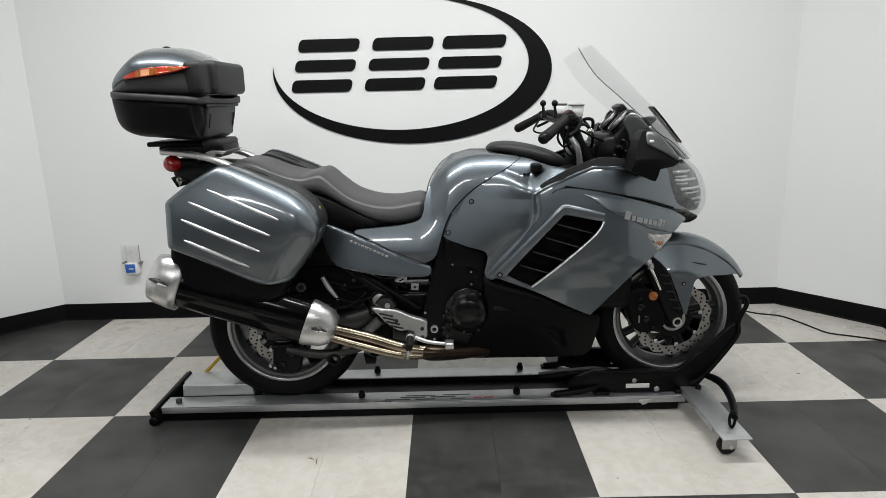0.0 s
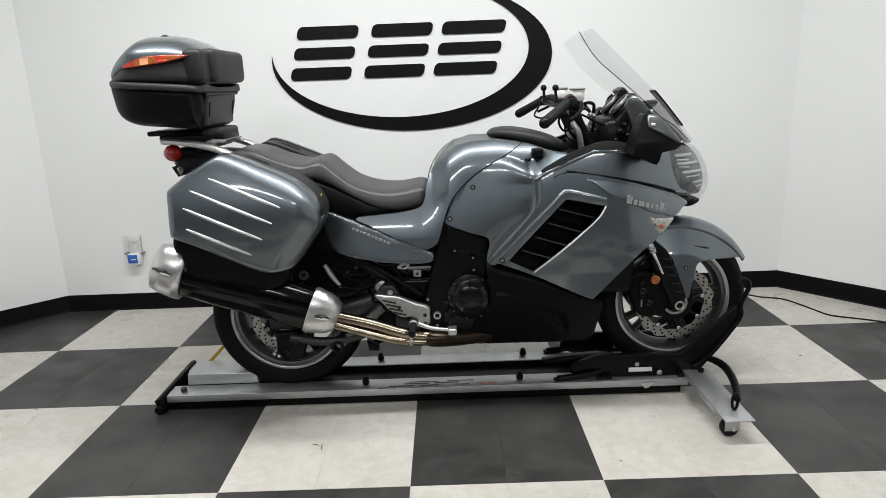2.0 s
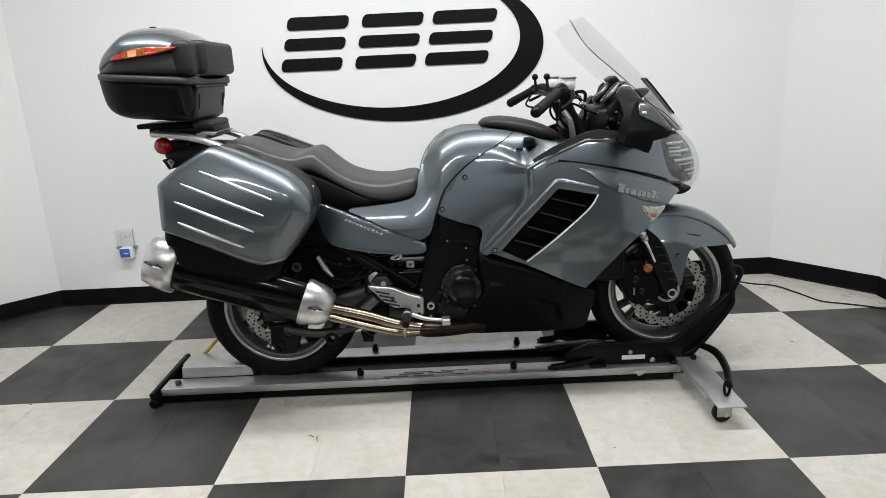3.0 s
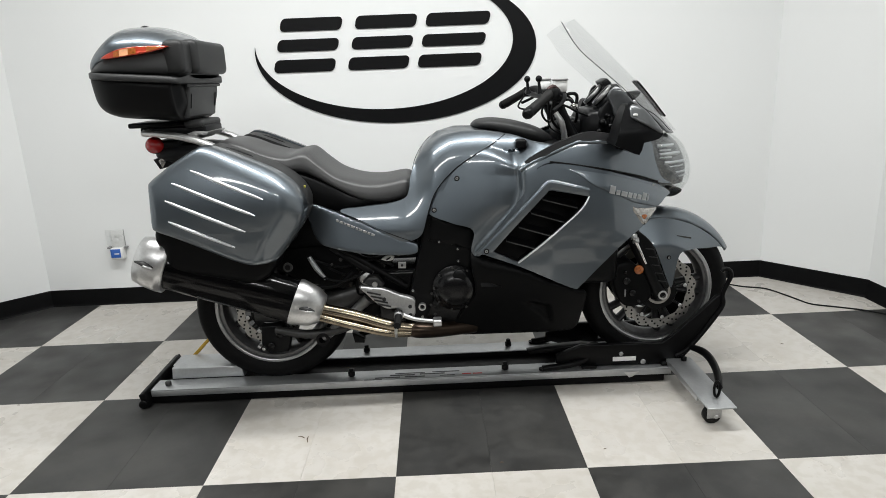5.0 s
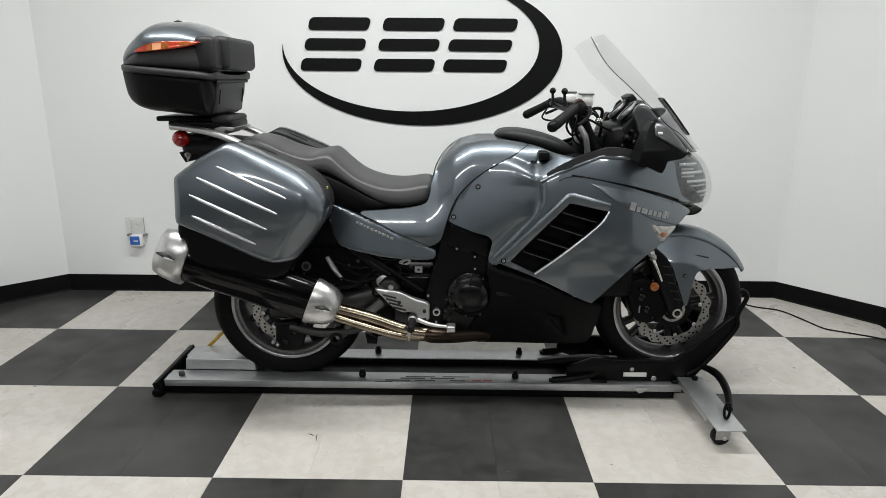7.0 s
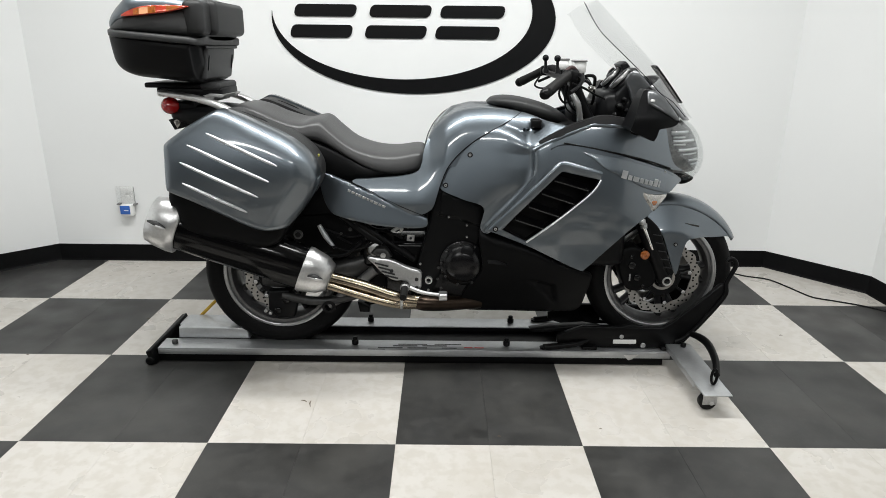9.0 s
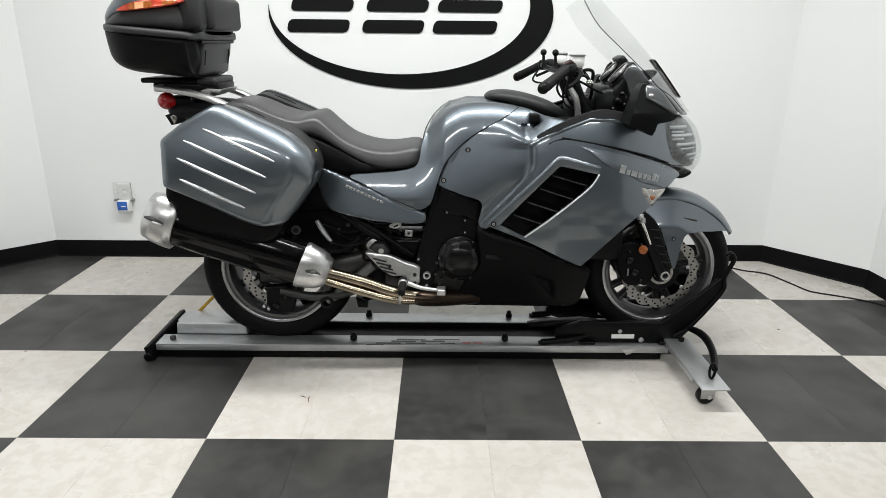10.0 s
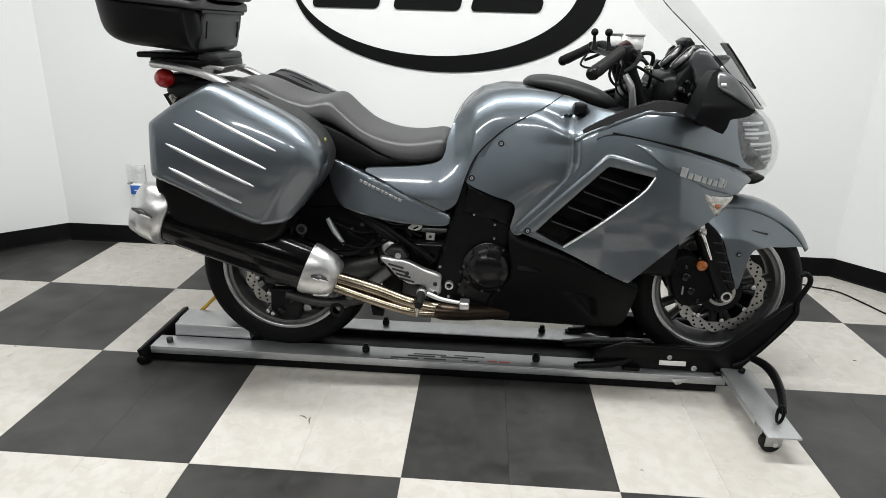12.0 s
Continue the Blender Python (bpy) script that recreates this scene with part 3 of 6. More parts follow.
part("seat", loft([(-0.150, 0.08, 0.982, 0.996), (-0.125, 0.118, 0.965, 1.016), (-0.085, 0.138, 0.955, 1.026), (-0.03, 0.150, 0.942, 1.014), (0.04, 0.16, 0.915, 0.984), (0.12, 0.166, 0.896, 0.964),
                   (0.17, 0.167, 0.894, 0.974), (0.205, 0.168, 0.884, 0.974), (0.25, 0.169, 0.862, 0.934), (0.31, 0.172, 0.828, 0.888), (0.39, 0.176, 0.786, 0.862), (0.47, 0.172, 0.770, 0.857),
                   (0.545, 0.158, 0.778, 0.868), (0.574, 0.142, 0.788, 0.864), (0.586, 0.116, 0.806, 0.850)], 4.0, 40, 4, 0.90), VINYL, bike, "stepped dual seat in grained black vinyl")

# bodywork on both sides
P_TAIL_FRONT = [(0.321, 0.760), (0.437, 0.704), (0.528, 0.653), (0.57, 0.647), (0.613, 0.671), (0.636, 0.738), (0.664, 0.810), (0.702, 0.860), (0.754, 0.908), (0.815, 0.946), (0.886, 0.983), (0.930, 1.008),
                (0.88, 1.020), (0.80, 1.026), (0.72, 1.018), (0.66, 0.995), (0.62, 0.955), (0.592, 0.905), (0.578, 0.860), (0.574, 0.830), (0.556, 0.798), (0.494, 0.782), (0.40, 0.773)]
P_TAIL = [(0.198, 0.788), (0.298, 0.760), (0.389, 0.724), (0.490, 0.677), (0.580, 0.640), (0.594, 0.632), (0.597, 0.618), (0.590, 0.602), (0.552, 0.596), (0.470, 0.599), (0.385, 0.608), (0.283, 0.630), (0.242, 0.645), (0.215, 0.685), (0.198, 0.745)]
P_B = [(0.929, 1.010), (0.88, 0.98), (0.814, 0.946), (0.752, 0.905), (0.702, 0.860), (0.664, 0.810), (0.638, 0.745), (0.72, 0.708), (0.798, 0.680), (0.79, 0.60), (0.83, 0.595), (0.96, 0.75), (1.01, 0.82), (1.025, 0.89), (1.035, 0.94), (1.09, 0.972), (1.02, 0.985)]
P_C = [(0.992, 0.896), (1.066, 0.938), (1.163, 0.980), (1.28, 0.970), (1.40, 0.985), (1.445, 0.965), (1.462, 0.90), (1.492, 0.836), (1.54, 0.806), (1.463, 0.823), (1.382, 0.852), (1.263, 0.884), (1.086, 0.914), (1.017, 0.893)]
P_D = [(1.08, 0.912), (1.255, 0.882), (1.442, 0.824), (1.488, 0.797), (1.478, 0.768), (1.452, 0.722), (1.405, 0.675), (1.318, 0.608), (1.238, 0.530), (1.178, 0.463), (1.156, 0.455), (1.06, 0.50), (0.962, 0.546), (0.835, 0.592), (0.806, 0.600), (0.893, 0.70), (0.972, 0.80), (1.008, 0.876)]
P_VENT = [(1.067, 0.822), (1.12, 0.812), (1.203, 0.797), (1.185, 0.765), (1.15, 0.728), (1.05, 0.640), (0.955, 0.562), (0.866, 0.604), (0.96, 0.708)]
P_COWL = [(0.788, 0.592), (0.825, 0.575), (0.968, 0.530), (1.06, 0.484), (1.165, 0.446), (1.206, 0.432), (1.209, 0.400), (1.200, 0.340), (1.184, 0.268), (1.12, 0.248), (0.90, 0.243), (0.744, 0.246), (0.713, 0.280), (0.75, 0.36), (0.80, 0.44), (0.79, 0.53)]
P_COWL_VENT = [(0.968, 0.400), (1.020, 0.398), (1.075, 0.383), (1.090, 0.330), (1.094, 0.292), (1.075, 0.300), (1.045, 0.338), (1.012, 0.366)]
P_FRAME = [(0.636, 0.735), (0.72, 0.70), (0.799, 0.670), (0.80, 0.58), (0.77, 0.50), (0.68, 0.48), (0.60, 0.30), (0.53, 0.28), (0.56, 0.45), (0.60, 0.60), (0.615, 0.67)]

def side_depth(x, z):
    """The upper side panel: a shoulder that turns in, and a crease where it dips before the vent."""
    d = x - float(np.interp(z, (0.607, 0.654, 0.71, 0.766, 0.82, 0.886, 0.93), (0.798, 0.837, 0.889, 0.944, 0.957, 0.955, 0.952)))
    dip = math.exp(-(abs(d) / 0.055) ** 1.25) if d < 0 else math.exp(-(d / 0.016) ** 2)
    arc = float(np.interp(x, (0.66, 0.78, 0.854, 0.888, 0.922, 0.954, 0.975, 1.02, 1.10), (0.975, 0.966, 0.956, 0.942, 0.920, 0.902, 0.908, 0.932, 0.965)))
    y = body(x, z) + 0.010 - 0.024 * dip * min(1.0, max(0.0, (0.935 - z) / 0.06)) - float(np.interp(x, (0.95, 1.03), (1.5, 0.7))) * bend(z - arc, 0.007)
    return max(y, tank_depth(x, z) - 0.0005) if z > 0.95 else y


def tail_depth(x, z):
    """The tail cover: upright at its end, drawn in towards the pannier."""
    return 0.238 - 0.20 * (z - 0.61) - 0.30 * bend(0.30 - x, 0.03)


both(lambda s: shell(P_TAIL_FRONT, tank_depth, s, edge=0.0, step=0.008, n=9), "tank_side", PAINT, bike)
both(lambda s: shell(P_TAIL, tail_depth, s, edge=0.004, step=0.012), "tail_cover", PAINT, bike)
both(lambda s: shell(P_B, side_depth, s, edge=0.0, step=0.008), "upper_side_fairing", PAINT, bike)
both(lambda s: shell(P_C, lambda x, z: body(x, z), s, edge=0.0, step=0.014), "nose_fairing", PAINT, bike)
both(lambda s: shell(P_D, lambda x, z: body(x, z) + 0.008, s, edge=0.0, step=0.018, holes=(P_VENT,)), "lower_side_fairing", PAINT, bike)


VENT_LOOP = [[Vector(q) for q in P_COWL_VENT]]


def cowl_depth(x, z):
    """The belly cowl: its upper strip turns in above a crease."""
    crease = float(np.interp(x, (0.79, 0.84, 0.971, 1.122, 1.20), (0.575, 0.543, 0.512, 0.460, 0.428)))
    p = Vector((x, z))
    dent = min(rim_distance(p, VENT_LOOP), 0.012) if inside(p, VENT_LOOP[0]) else 0.0
    return body(x, z) - 0.004 - 0.50 * bend(z - crease, 0.004) - 1.4 * dent


both(lambda s: shell(P_COWL, cowl_depth, s, edge=0.006, step=0.009), "belly_cowl", COWL_BLACK, bike, "matt black belly cowl with a vent")
# lighter wedge, tilted up, that puts a highlight on the cowl
both(lambda s: shell([(0.820, 0.488), (0.857, 0.478), (0.897, 0.463), (0.860, 0.464), (0.822, 0.467)], lambda x, z: cowl_depth(x, z) + 0.007 - 0.5 * max(0.0, z - 0.466), s, edge=0.0, n=0, thick=0.012), "cowl_rib", SATIN_BLACK, bike)
both(lambda s: shell(P_FRAME, lambda x, z: 0.205, s, edge=0.008), "frame_cover", SATIN_BLACK, bike, "satin black frame cover")
part("engine", box(0.585, 1.12, -0.19, 0.19, 0.27, 0.66, 0.03), ENGINE_BLACK, bike, "black engine block")

# panniers
P_CASE = [(-0.268, 0.921), (-0.228, 0.950), (-0.188, 0.977), (-0.110, 1.020), (-0.075, 1.031), (-0.025, 1.018), (0.046, 0.987), (0.118, 0.955), (0.174, 0.919), (0.212, 0.877), (0.229, 0.824), (0.220, 0.769), (0.183, 0.707), (0.129, 0.645), (0.096, 0.626), (0.032, 0.620), (-0.021, 0.636), (-0.109, 0.677), (-0.204, 0.722), (-0.272, 0.752), (-0.284, 0.768), (-0.283, 0.809), (-0.280, 0.863), (-0.277, 0.905)]
P_CASE_LOW = [(-0.25, 0.79), (-0.281, 0.750), (-0.280, 0.703), (-0.264, 0.688), (-0.243, 0.60), (-0.10, 0.57), (0.007, 0.548), (0.079, 0.572), (0.115, 0.632), (0.16, 0.70), (0.0, 0.75)]
STRIPES = [((-0.120, 0.956), (0.109, 0.855)), ((-0.182, 0.919), (0.079, 0.804)), ((-0.207, 0.864), (0.042, 0.752)), ((-0.203, 0.796), (0.002, 0.701))]


def case_depth(x, z):
    """A nearly flat face, a narrow top facet and a front facet that turn in along creases."""
    top = (x + 0.064) * 0.494 + (z - 1.010) * 0.869
    front = max(x - 0.158, (x - 0.161) * 0.875 - (z - 0.819) * 0.483)
    return 0.440 - 0.16 * (x + 0.05) ** 2 - 0.16 * bend(z - 0.84, 0.03) - 0.7 * max(0.0, z - 0.82) ** 2 - 0.05 * bend(0.76 - z, 0.02) - 1.0 * bend(top, 0.010) - 0.55 * bend(front, 0.006)


P_CASE = [(0.655 + (x - 0.655) * (2.49 - case_depth(x, z)) / 2.10, 1.222 + (z - 1.222) * (2.49 - case_depth(x, z)) / 2.10) for x, z in P_CASE]
P_CASE_IN = [(-0.04 + (x + 0.04) * 0.985, 0.83 + (z - 0.83) * 0.965) for x, z in P_CASE]
for s in (-1, 1):
    case = part("pannier", shell(P_CASE, case_depth, s, edge=0.018, roll=1.0, inner=0.315, step=0.012), PAINT, bike, "hard pannier with a painted lid and bright strips")
    part("case_body", shell(P_CASE_IN, lambda x, z: 0.312, s, edge=0.006, inner=0.185), GREY_PLASTIC, case, "dark grey inner shell")
    part("case_bottom", shell(P_CASE_LOW, lambda x, z: 0.385 - 0.16 * max(0.0, 0.72 - z), s, edge=0.025, inner=0.20), COWL_BLACK, case, "black lower shell")
    part("case_handle", tube([(-0.055, s * 0.25, 0.985), (-0.045, s * 0.25, 1.006), (0.035, s * 0.25, 0.975), (0.045, s * 0.25, 0.950)], 0.007, 8, 4), SATIN_BLACK, case)
    for a, b in STRIPES:
        pts = [Vector((a[0] + (b[0] - a[0]) * t, s * (case_depth(a[0] + (b[0] - a[0]) * t, a[1] + (b[1] - a[1]) * t) + 0.001), a[1] + (b[1] - a[1]) * t)) for t in (0, 0.1, 0.3, 0.5, 0.7, 0.9, 1)]
        part("trim_strip", tube(pts, [0.002, 0.005, 0.006, 0.0065, 0.006, 0.005, 0.002], 8, 2), BRIGHT_TRIM, case, "bright silver strip")

# top box
REFL = [(-0.420, 1.319), (-0.386, 1.337), (-0.338, 1.349), (-0.269, 1.353), (-0.194, 1.350), (-0.257, 1.332), (-0.335, 1.322), (-0.397, 1.316)]
BOX_LOW = [(-0.588, 0.11, 1.222, 1.285), (-0.575, 0.155, 1.178, 1.284), (-0.545, 0.195, 1.139, 1.281), (-0.47, 0.228, 1.118, 1.276), (-0.36, 0.238, 1.110, 1.270),
           (-0.24, 0.234, 1.101, 1.262), (-0.17, 0.224, 1.097, 1.256), (-0.14, 0.210, 1.112, 1.252), (-0.115, 0.185, 1.155, 1.248)]
BOX_MID = [(-0.582, 0.13, 1.266, 1.274), (-0.572, 0.182, 1.268, 1.282), (-0.537, 0.232, 1.266, 1.296), (-0.47, 0.274, 1.262, 1.326), (-0.40, 0.284, 1.258, 1.343), (-0.36, 0.286, 1.256, 1.349),
           (-0.24, 0.284, 1.249, 1.360), (-0.16, 0.263, 1.244, 1.368), (-0.12, 0.24, 1.24, 1.370), (-0.10, 0.20, 1.245, 1.365)]
BOX_TOP = [(-0.580, 0.120, 1.264, 1.284), (-0.572, 0.178, 1.262, 1.304), (-0.545, 0.228, 1.262, 1.340), (-0.50, 0.262, 1.262, 1.382), (-0.43, 0.284, 1.266, 1.424), (-0.36, 0.286, 1.274, 1.431),
           (-0.26, 0.276, 1.283, 1.427), (-0.17, 0.247, 1.30, 1.404), (-0.12, 0.20, 1.32, 1.376)]


def fitted(stations, wide=0.95):
    return [(-0.170 + (x + 0.10) * 0.71, w * wide, z0, z1) for x, w, z0, z1 in stations]


BOX_LOW, BOX_MID, BOX_TOP = [(x - 0.012 if x > -0.2 else x, *q) for x, *q in fitted(BOX_LOW, 0.92)], fitted(BOX_MID), fitted(BOX_TOP)
top_box = part("top_box", loft(BOX_LOW, 4.5, 40, 4, 1.22), BOX_BLACK, bike, "black plastic top box with painted lid and red reflector")
part("lid", loft(BOX_MID, 3.6, 40, 4, 0.90), LID_GREY, top_box, "dark grey textured lid edge")
part("lid_cover", loft(BOX_TOP, 2.1, 40, 4, 0.84), PAINT, top_box, "painted grey-blue lid cover")
part("lid_flange", loft([(x - 0.004 if i == 0 else x, w + 0.005, z0 - 0.015, z0 + 0.013) for i, (x, w, z0, z1) in enumerate(BOX_MID)], 6.0, 40, 4), LID_GREY, top_box, "raised grey rim round the lid")
part("lid_button", tube([(-0.355, -0.06, 1.423), (-0.34, -0.06, 1.428), (-0.325, -0.06, 1.423)], 0.006, 8, 3), SATIN_BLACK, top_box)


def refl_depth(x, z):
    return 0.271 - 1.1 * (x + 0.30) ** 2 - 0.25 * max(0, z - 1.32)


def refl_edge(x, upper):
    if upper:
        return float(np.interp(x, (-0.420, -0.386, -0.338, -0.269, -0.194), (1.319, 1.336, 1.348, 1.352, 1.350))) - 0.0015
    return float(np.interp(x, (-0.420, -0.397, -0.335, -0.257, -0.194), (1.319, 1.317, 1.323, 1.333, 1.350))) + 0.0015


for s in (-1, 1):
    lens = part("reflector", shell(REFL, refl_depth, s, edge=0.003, thick=0.03, step=0.012), ORANGE_LENS, top_box, "red and orange side reflector")
    # pale and amber cells paint the glint across the reflector
    for u0, u1, mat in ((-0.372, -0.352, AMBER), (-0.352, -0.322, LENS_GLINT), (-0.322, -0.296, AMBER), (-0.262, -0.222, AMBER)):
        cell = [(u0, refl_edge(u0, 1)), (u0, refl_edge(u0, 0)), (u1, refl_edge(u1, 0)), (u1, refl_edge(u1, 1))]
        part("reflector_cell", shell(cell, lambda x, z: refl_depth(x, z) + 0.0006, s, edge=0.0, thick=0.01, step=0.01, n=0), mat, lens, "bright cell of the glint painted on the reflector")
part("backrest_pad", box(-0.195, -0.132, -0.165, 0.165, 1.262, 1.376, 0.020, 4), GREY_PLASTIC, top_box, "dark grey padded backrest")
for s in (-1, 1):
    part("pad_side", box(-0.225, -0.155, min(s * 0.12, s * 0.240), max(s * 0.12, s * 0.240), 1.262, 1.372, 0.02, 4), GREY_PLASTIC, top_box)
part("latch", turned(box(-0.030, 0.0, -0.150, 0.150, -0.140, 0.0, 0.010, 3), pose(-0.174, 0, 1.246, 0, 9, 0)), LID_GREY, top_box, "wide grey front latch")
part("latch_rod", tube([(-0.182, -0.165, 1.222), (-0.177, -0.150, 1.222), (-0.177, 0.150, 1.222), (-0.182, 0.165, 1.222)], 0.006, 8, 2), GREY_PLASTIC, top_box)
for y in (-0.13, 0.13):
    part("latch_groove", turned(box(-0.020, 0.003, y - 0.005, y + 0.005, -0.105, -0.052, 0.002), pose(-0.174, 0, 1.246, 0, 9, 0)), SATIN_BLACK, top_box)

# exhaust
def muffler_ring(bm, c, way, ry, rz, n=28):
    up = Vector((0, 1, 0)).cross(way).normalized()
    return [bm.verts.new(c + Vector((0, 1, 0)) * ry * math.cos(a) + up * rz * math.sin(a)) for a in (2 * math.pi * k / n for k in range(n))]


M0, M1 = Vector((-0.338, -0.315, 0.633)), Vector((0.235, -0.255, 0.408))
M_WAY = (M1 - M0).normalized()


def muffler_piece(stations):
    bm = bmesh.new()
    return skin_rings(bm, [muffler_ring(bm, M0.lerp(M1, t), M_WAY, ry, rz) for t, ry, rz in stations])


muffler = part("muffler", muffler_piece([(0.08, 0.062, 0.078), (0.10, 0.066, 0.082), (0.84, 0.066, 0.082), (0.86, 0.06, 0.075)]), GLOSS_BLACK, bike, "black oval silencer with brushed metal ends")
part("end_cap", muffler_piece([(-0.040, 0.036, 0.060), (-0.060, 0.040, 0.064), (-0.066, 0.046, 0.072), (-0.056, 0.056, 0.084), (0.0, 0.068, 0.094), (0.07, 0.076, 0.099), (0.105, 0.076, 0.098), (0.112, 0.072, 0.092)]), BRUSHED, muffler, "brushed metal end cap")
part("front_cone", muffler_piece([(0.83, 0.070, 0.087), (0.85, 0.071, 0.089), (0.95, 0.058, 0.075), (1.0, 0.045, 0.055), (1.005, 0.038, 0.045)]), BRUSHED, muffler, "brushed metal front cone")

# ---- the motorcycle's running gear and fittings ----
def bar(name, pts, radius, mat, label="", n=10, smooth=4, flat=1.0, parent=None):
    return part(name, tube(pts, radius, n, smooth, flat), mat, parent or bike, label)


def bolt(x, y, z, r=0.008, mat=None, parent=None):
    b = join(revolve([(r * 0.45, -0.002), (r, -0.002), (r, 0.003), (r * 0.6, 0.003), (r * 0.45, 0.0)], 14), disc(r * 0.6, -0.002, 0.001, 6))
    ob = part("bolt", b, mat or CAST_ALU, parent or bike)
    ob.location = (x, y, z)
    return ob


def screw(x, y, z, r, side):
    """A panel screw: a dark cup with a small bright head."""
    cup = part("screw", join(disc(r, -0.002, 0.002, 18, 0.0005)), SATIN_BLACK, bike)
    cup.location = (x, y, z)
    head = part("screw_head", revolve([(r * 0.25, side * 0.0022), (r * 0.55, side * 0.0022), (r * 0.55, side * 0.0035), (r * 0.25, side * 0.0035)], 14), CAST_ALU, cup)
    return head


# dark core
part("inner_frame", box(0.72, 1.20, -0.165, 0.165, 0.60, 0.90, 0.02), SATIN_BLACK, bike)
part("radiator_shroud", box(1.16, 1.36, -0.15, 0.15, 0.42, 0.86, 0.03), SATIN_BLACK, bike)
part("subframe", box(0.06, 0.62, -0.13, 0.13, 0.60, 0.80, 0.03), SATIN_BLACK, bike)
part("battery_box", box(0.34, 0.475, -0.12, 0.12, 0.40, 0.62, 0.02), ENGINE_BLACK, bike)
part("pivot_block", box(0.43, 0.60, -0.15, 0.15, 0.28, 0.512, 0.015), ENGINE_BLACK, bike)
part("frame_rail", box(0.42, 0.62, -0.13, 0.13, 0.552, 0.61, 0.01), SATIN_BLACK, bike)
part("rear_hugger", shell([(-0.30, 0.60), (-0.20, 0.72), (0.0, 0.80), (0.22, 0.78), (0.34, 0.62), (0.36, 0.45), (0.30, 0.50), (0.24, 0.62), (0.08, 0.68), (-0.10, 0.68), (-0.24, 0.57)], lambda x, z: 0.10, -1, inner=-0.10, edge=0.02), SATIN_BLACK, bike, "black rear mudguard")

# tail
part("tail_unit", loft([(-0.365, 0.07, 0.965, 0.99), (-0.34, 0.10, 0.95, 1.015), (-0.25, 0.12, 0.93, 1.02), (-0.12, 0.13, 0.90, 1.01), (0.02, 0.13, 0.86, 0.97)], 3.0, 24, 4), SATIN_BLACK, bike, "black tail unit")
part("number_plate_bracket", plate([(-0.372, 0.962), (-0.33, 0.975), (-0.17, 1.0), (-0.25, 0.945), (-0.31, 0.935), (-0.352, 0.925)], -0.09, 0.09, 0.006), SATIN_BLACK, bike)
part("bracket_lens", plate([(-0.350, 0.958), (-0.335, 0.968), (-0.322, 0.952), (-0.338, 0.930)], -0.096, -0.088, 0.003), SIGNAL_CLEAR, bike, "small clear bracket lens")
for s in (-1, 1):
    lamp = bmesh.new()
    bmesh.ops.create_uvsphere(lamp, u_segments=24, v_segments=14, radius=0.031)
    turned(lamp, pose(-0.352, s * 0.10, 1.015) @ Matrix.Diagonal((1.05, 1.15, 1.0, 1)))
    part("tail_lamp", lamp, RED_LENS, bike, "round red tail lamp")
part("lamp_bar", box(-0.36, -0.26, -0.10, 0.10, 0.995, 1.030, 0.01, 3), SATIN_BLACK, bike)
for s in (-1, 1):
    bar("grab_rail", [(-0.365, s * 0.150, 1.064), (-0.25, s * 0.160, 1.050), (-0.165, s * 0.165, 1.028), (-0.11, s * 0.165, 1.002), (-0.05, s * 0.16, 0.975)], [0.010, 0.012, 0.013, 0.014, 0.012], BRUSHED, "silver grab rail", 10, 4, 1.5)
bar("grab_crossbar", [(-0.362, -0.15, 1.062), (-0.375, 0.0, 1.064), (-0.362, 0.15, 1.062)], 0.012, BRUSHED, "silver rear crossbar")
part("box_mount", box(-0.44, -0.19, -0.10, 0.10, 1.078, 1.096, 0.006), SATIN_BLACK, bike, "black mounting plate under the top box")
part("mount_block", box(-0.40, -0.16, -0.095, 0.095, 1.046, 1.080, 0.008), SATIN_BLACK, bike)
part("mount_catch", box(-0.235, -0.165, -0.11, 0.11, 1.072, 1.100, 0.012, 3), GREY_PLASTIC, bike)
part("mount_foot", plate([(-0.23, 1.052), (-0.20, 1.062), (-0.15, 1.056), (-0.16, 1.042), (-0.185, 1.046), (-0.195, 1.03)], -0.10, 0.10, 0.003), CAST_ALU, bike)

STICKER = material("pale_yellow_paper", (0.36, 0.34, 0.06), 0.6)
# seat details
part("seat_base", loft([(-0.10, 0.11, 0.955, 0.985), (0.0, 0.150, 0.90, 0.960), (0.08, 0.160, 0.84, 0.930), (0.16, 0.166, 0.79, 0.915), (0.23, 0.168, 0.748, 0.890), (0.30, 0.170, 0.738, 0.855), (0.38, 0.172, 0.748, 0.81), (0.55, 0.12, 0.765, 0.80)], 5.0, 24, 4), COWL_BLACK, bike)

# pads on the tank
part("tank_pad", loft([(0.815, 0.03, 1.030, 1.040), (0.84, 0.075, 1.024, 1.056), (0.90, 0.098, 1.010, 1.060), (0.98, 0.105, 0.985, 1.047), (1.06, 0.098, 0.960, 1.022), (1.11, 0.07, 0.95, 0.992), (1.13, 0.04, 0.95, 0.968)], 2.8, 28, 4), GREY_PLASTIC, bike, "black tank-top pad")
part("pad_lip", loft([(0.812, 0.03, 1.027, 1.033), (0.84, 0.085, 1.016, 1.026), (0.90, 0.112, 1.002, 1.013), (0.98, 0.118, 0.977, 0.990), (1.06, 0.110, 0.955, 0.967), (1.12, 0.06, 0.945, 0.955)], 3.0, 24, 4), GREY_PLASTIC, bike)
part("lock_box", box(0.961, 0.999, -0.208, -0.160, 0.962, 0.990, 0.004), SATIN_BLACK, bike, "small black switch box")
part("lock_top", box(0.966, 0.994, -0.202, -0.168, 0.9895, 0.993, 0.001), GREY_PLASTIC, bike)

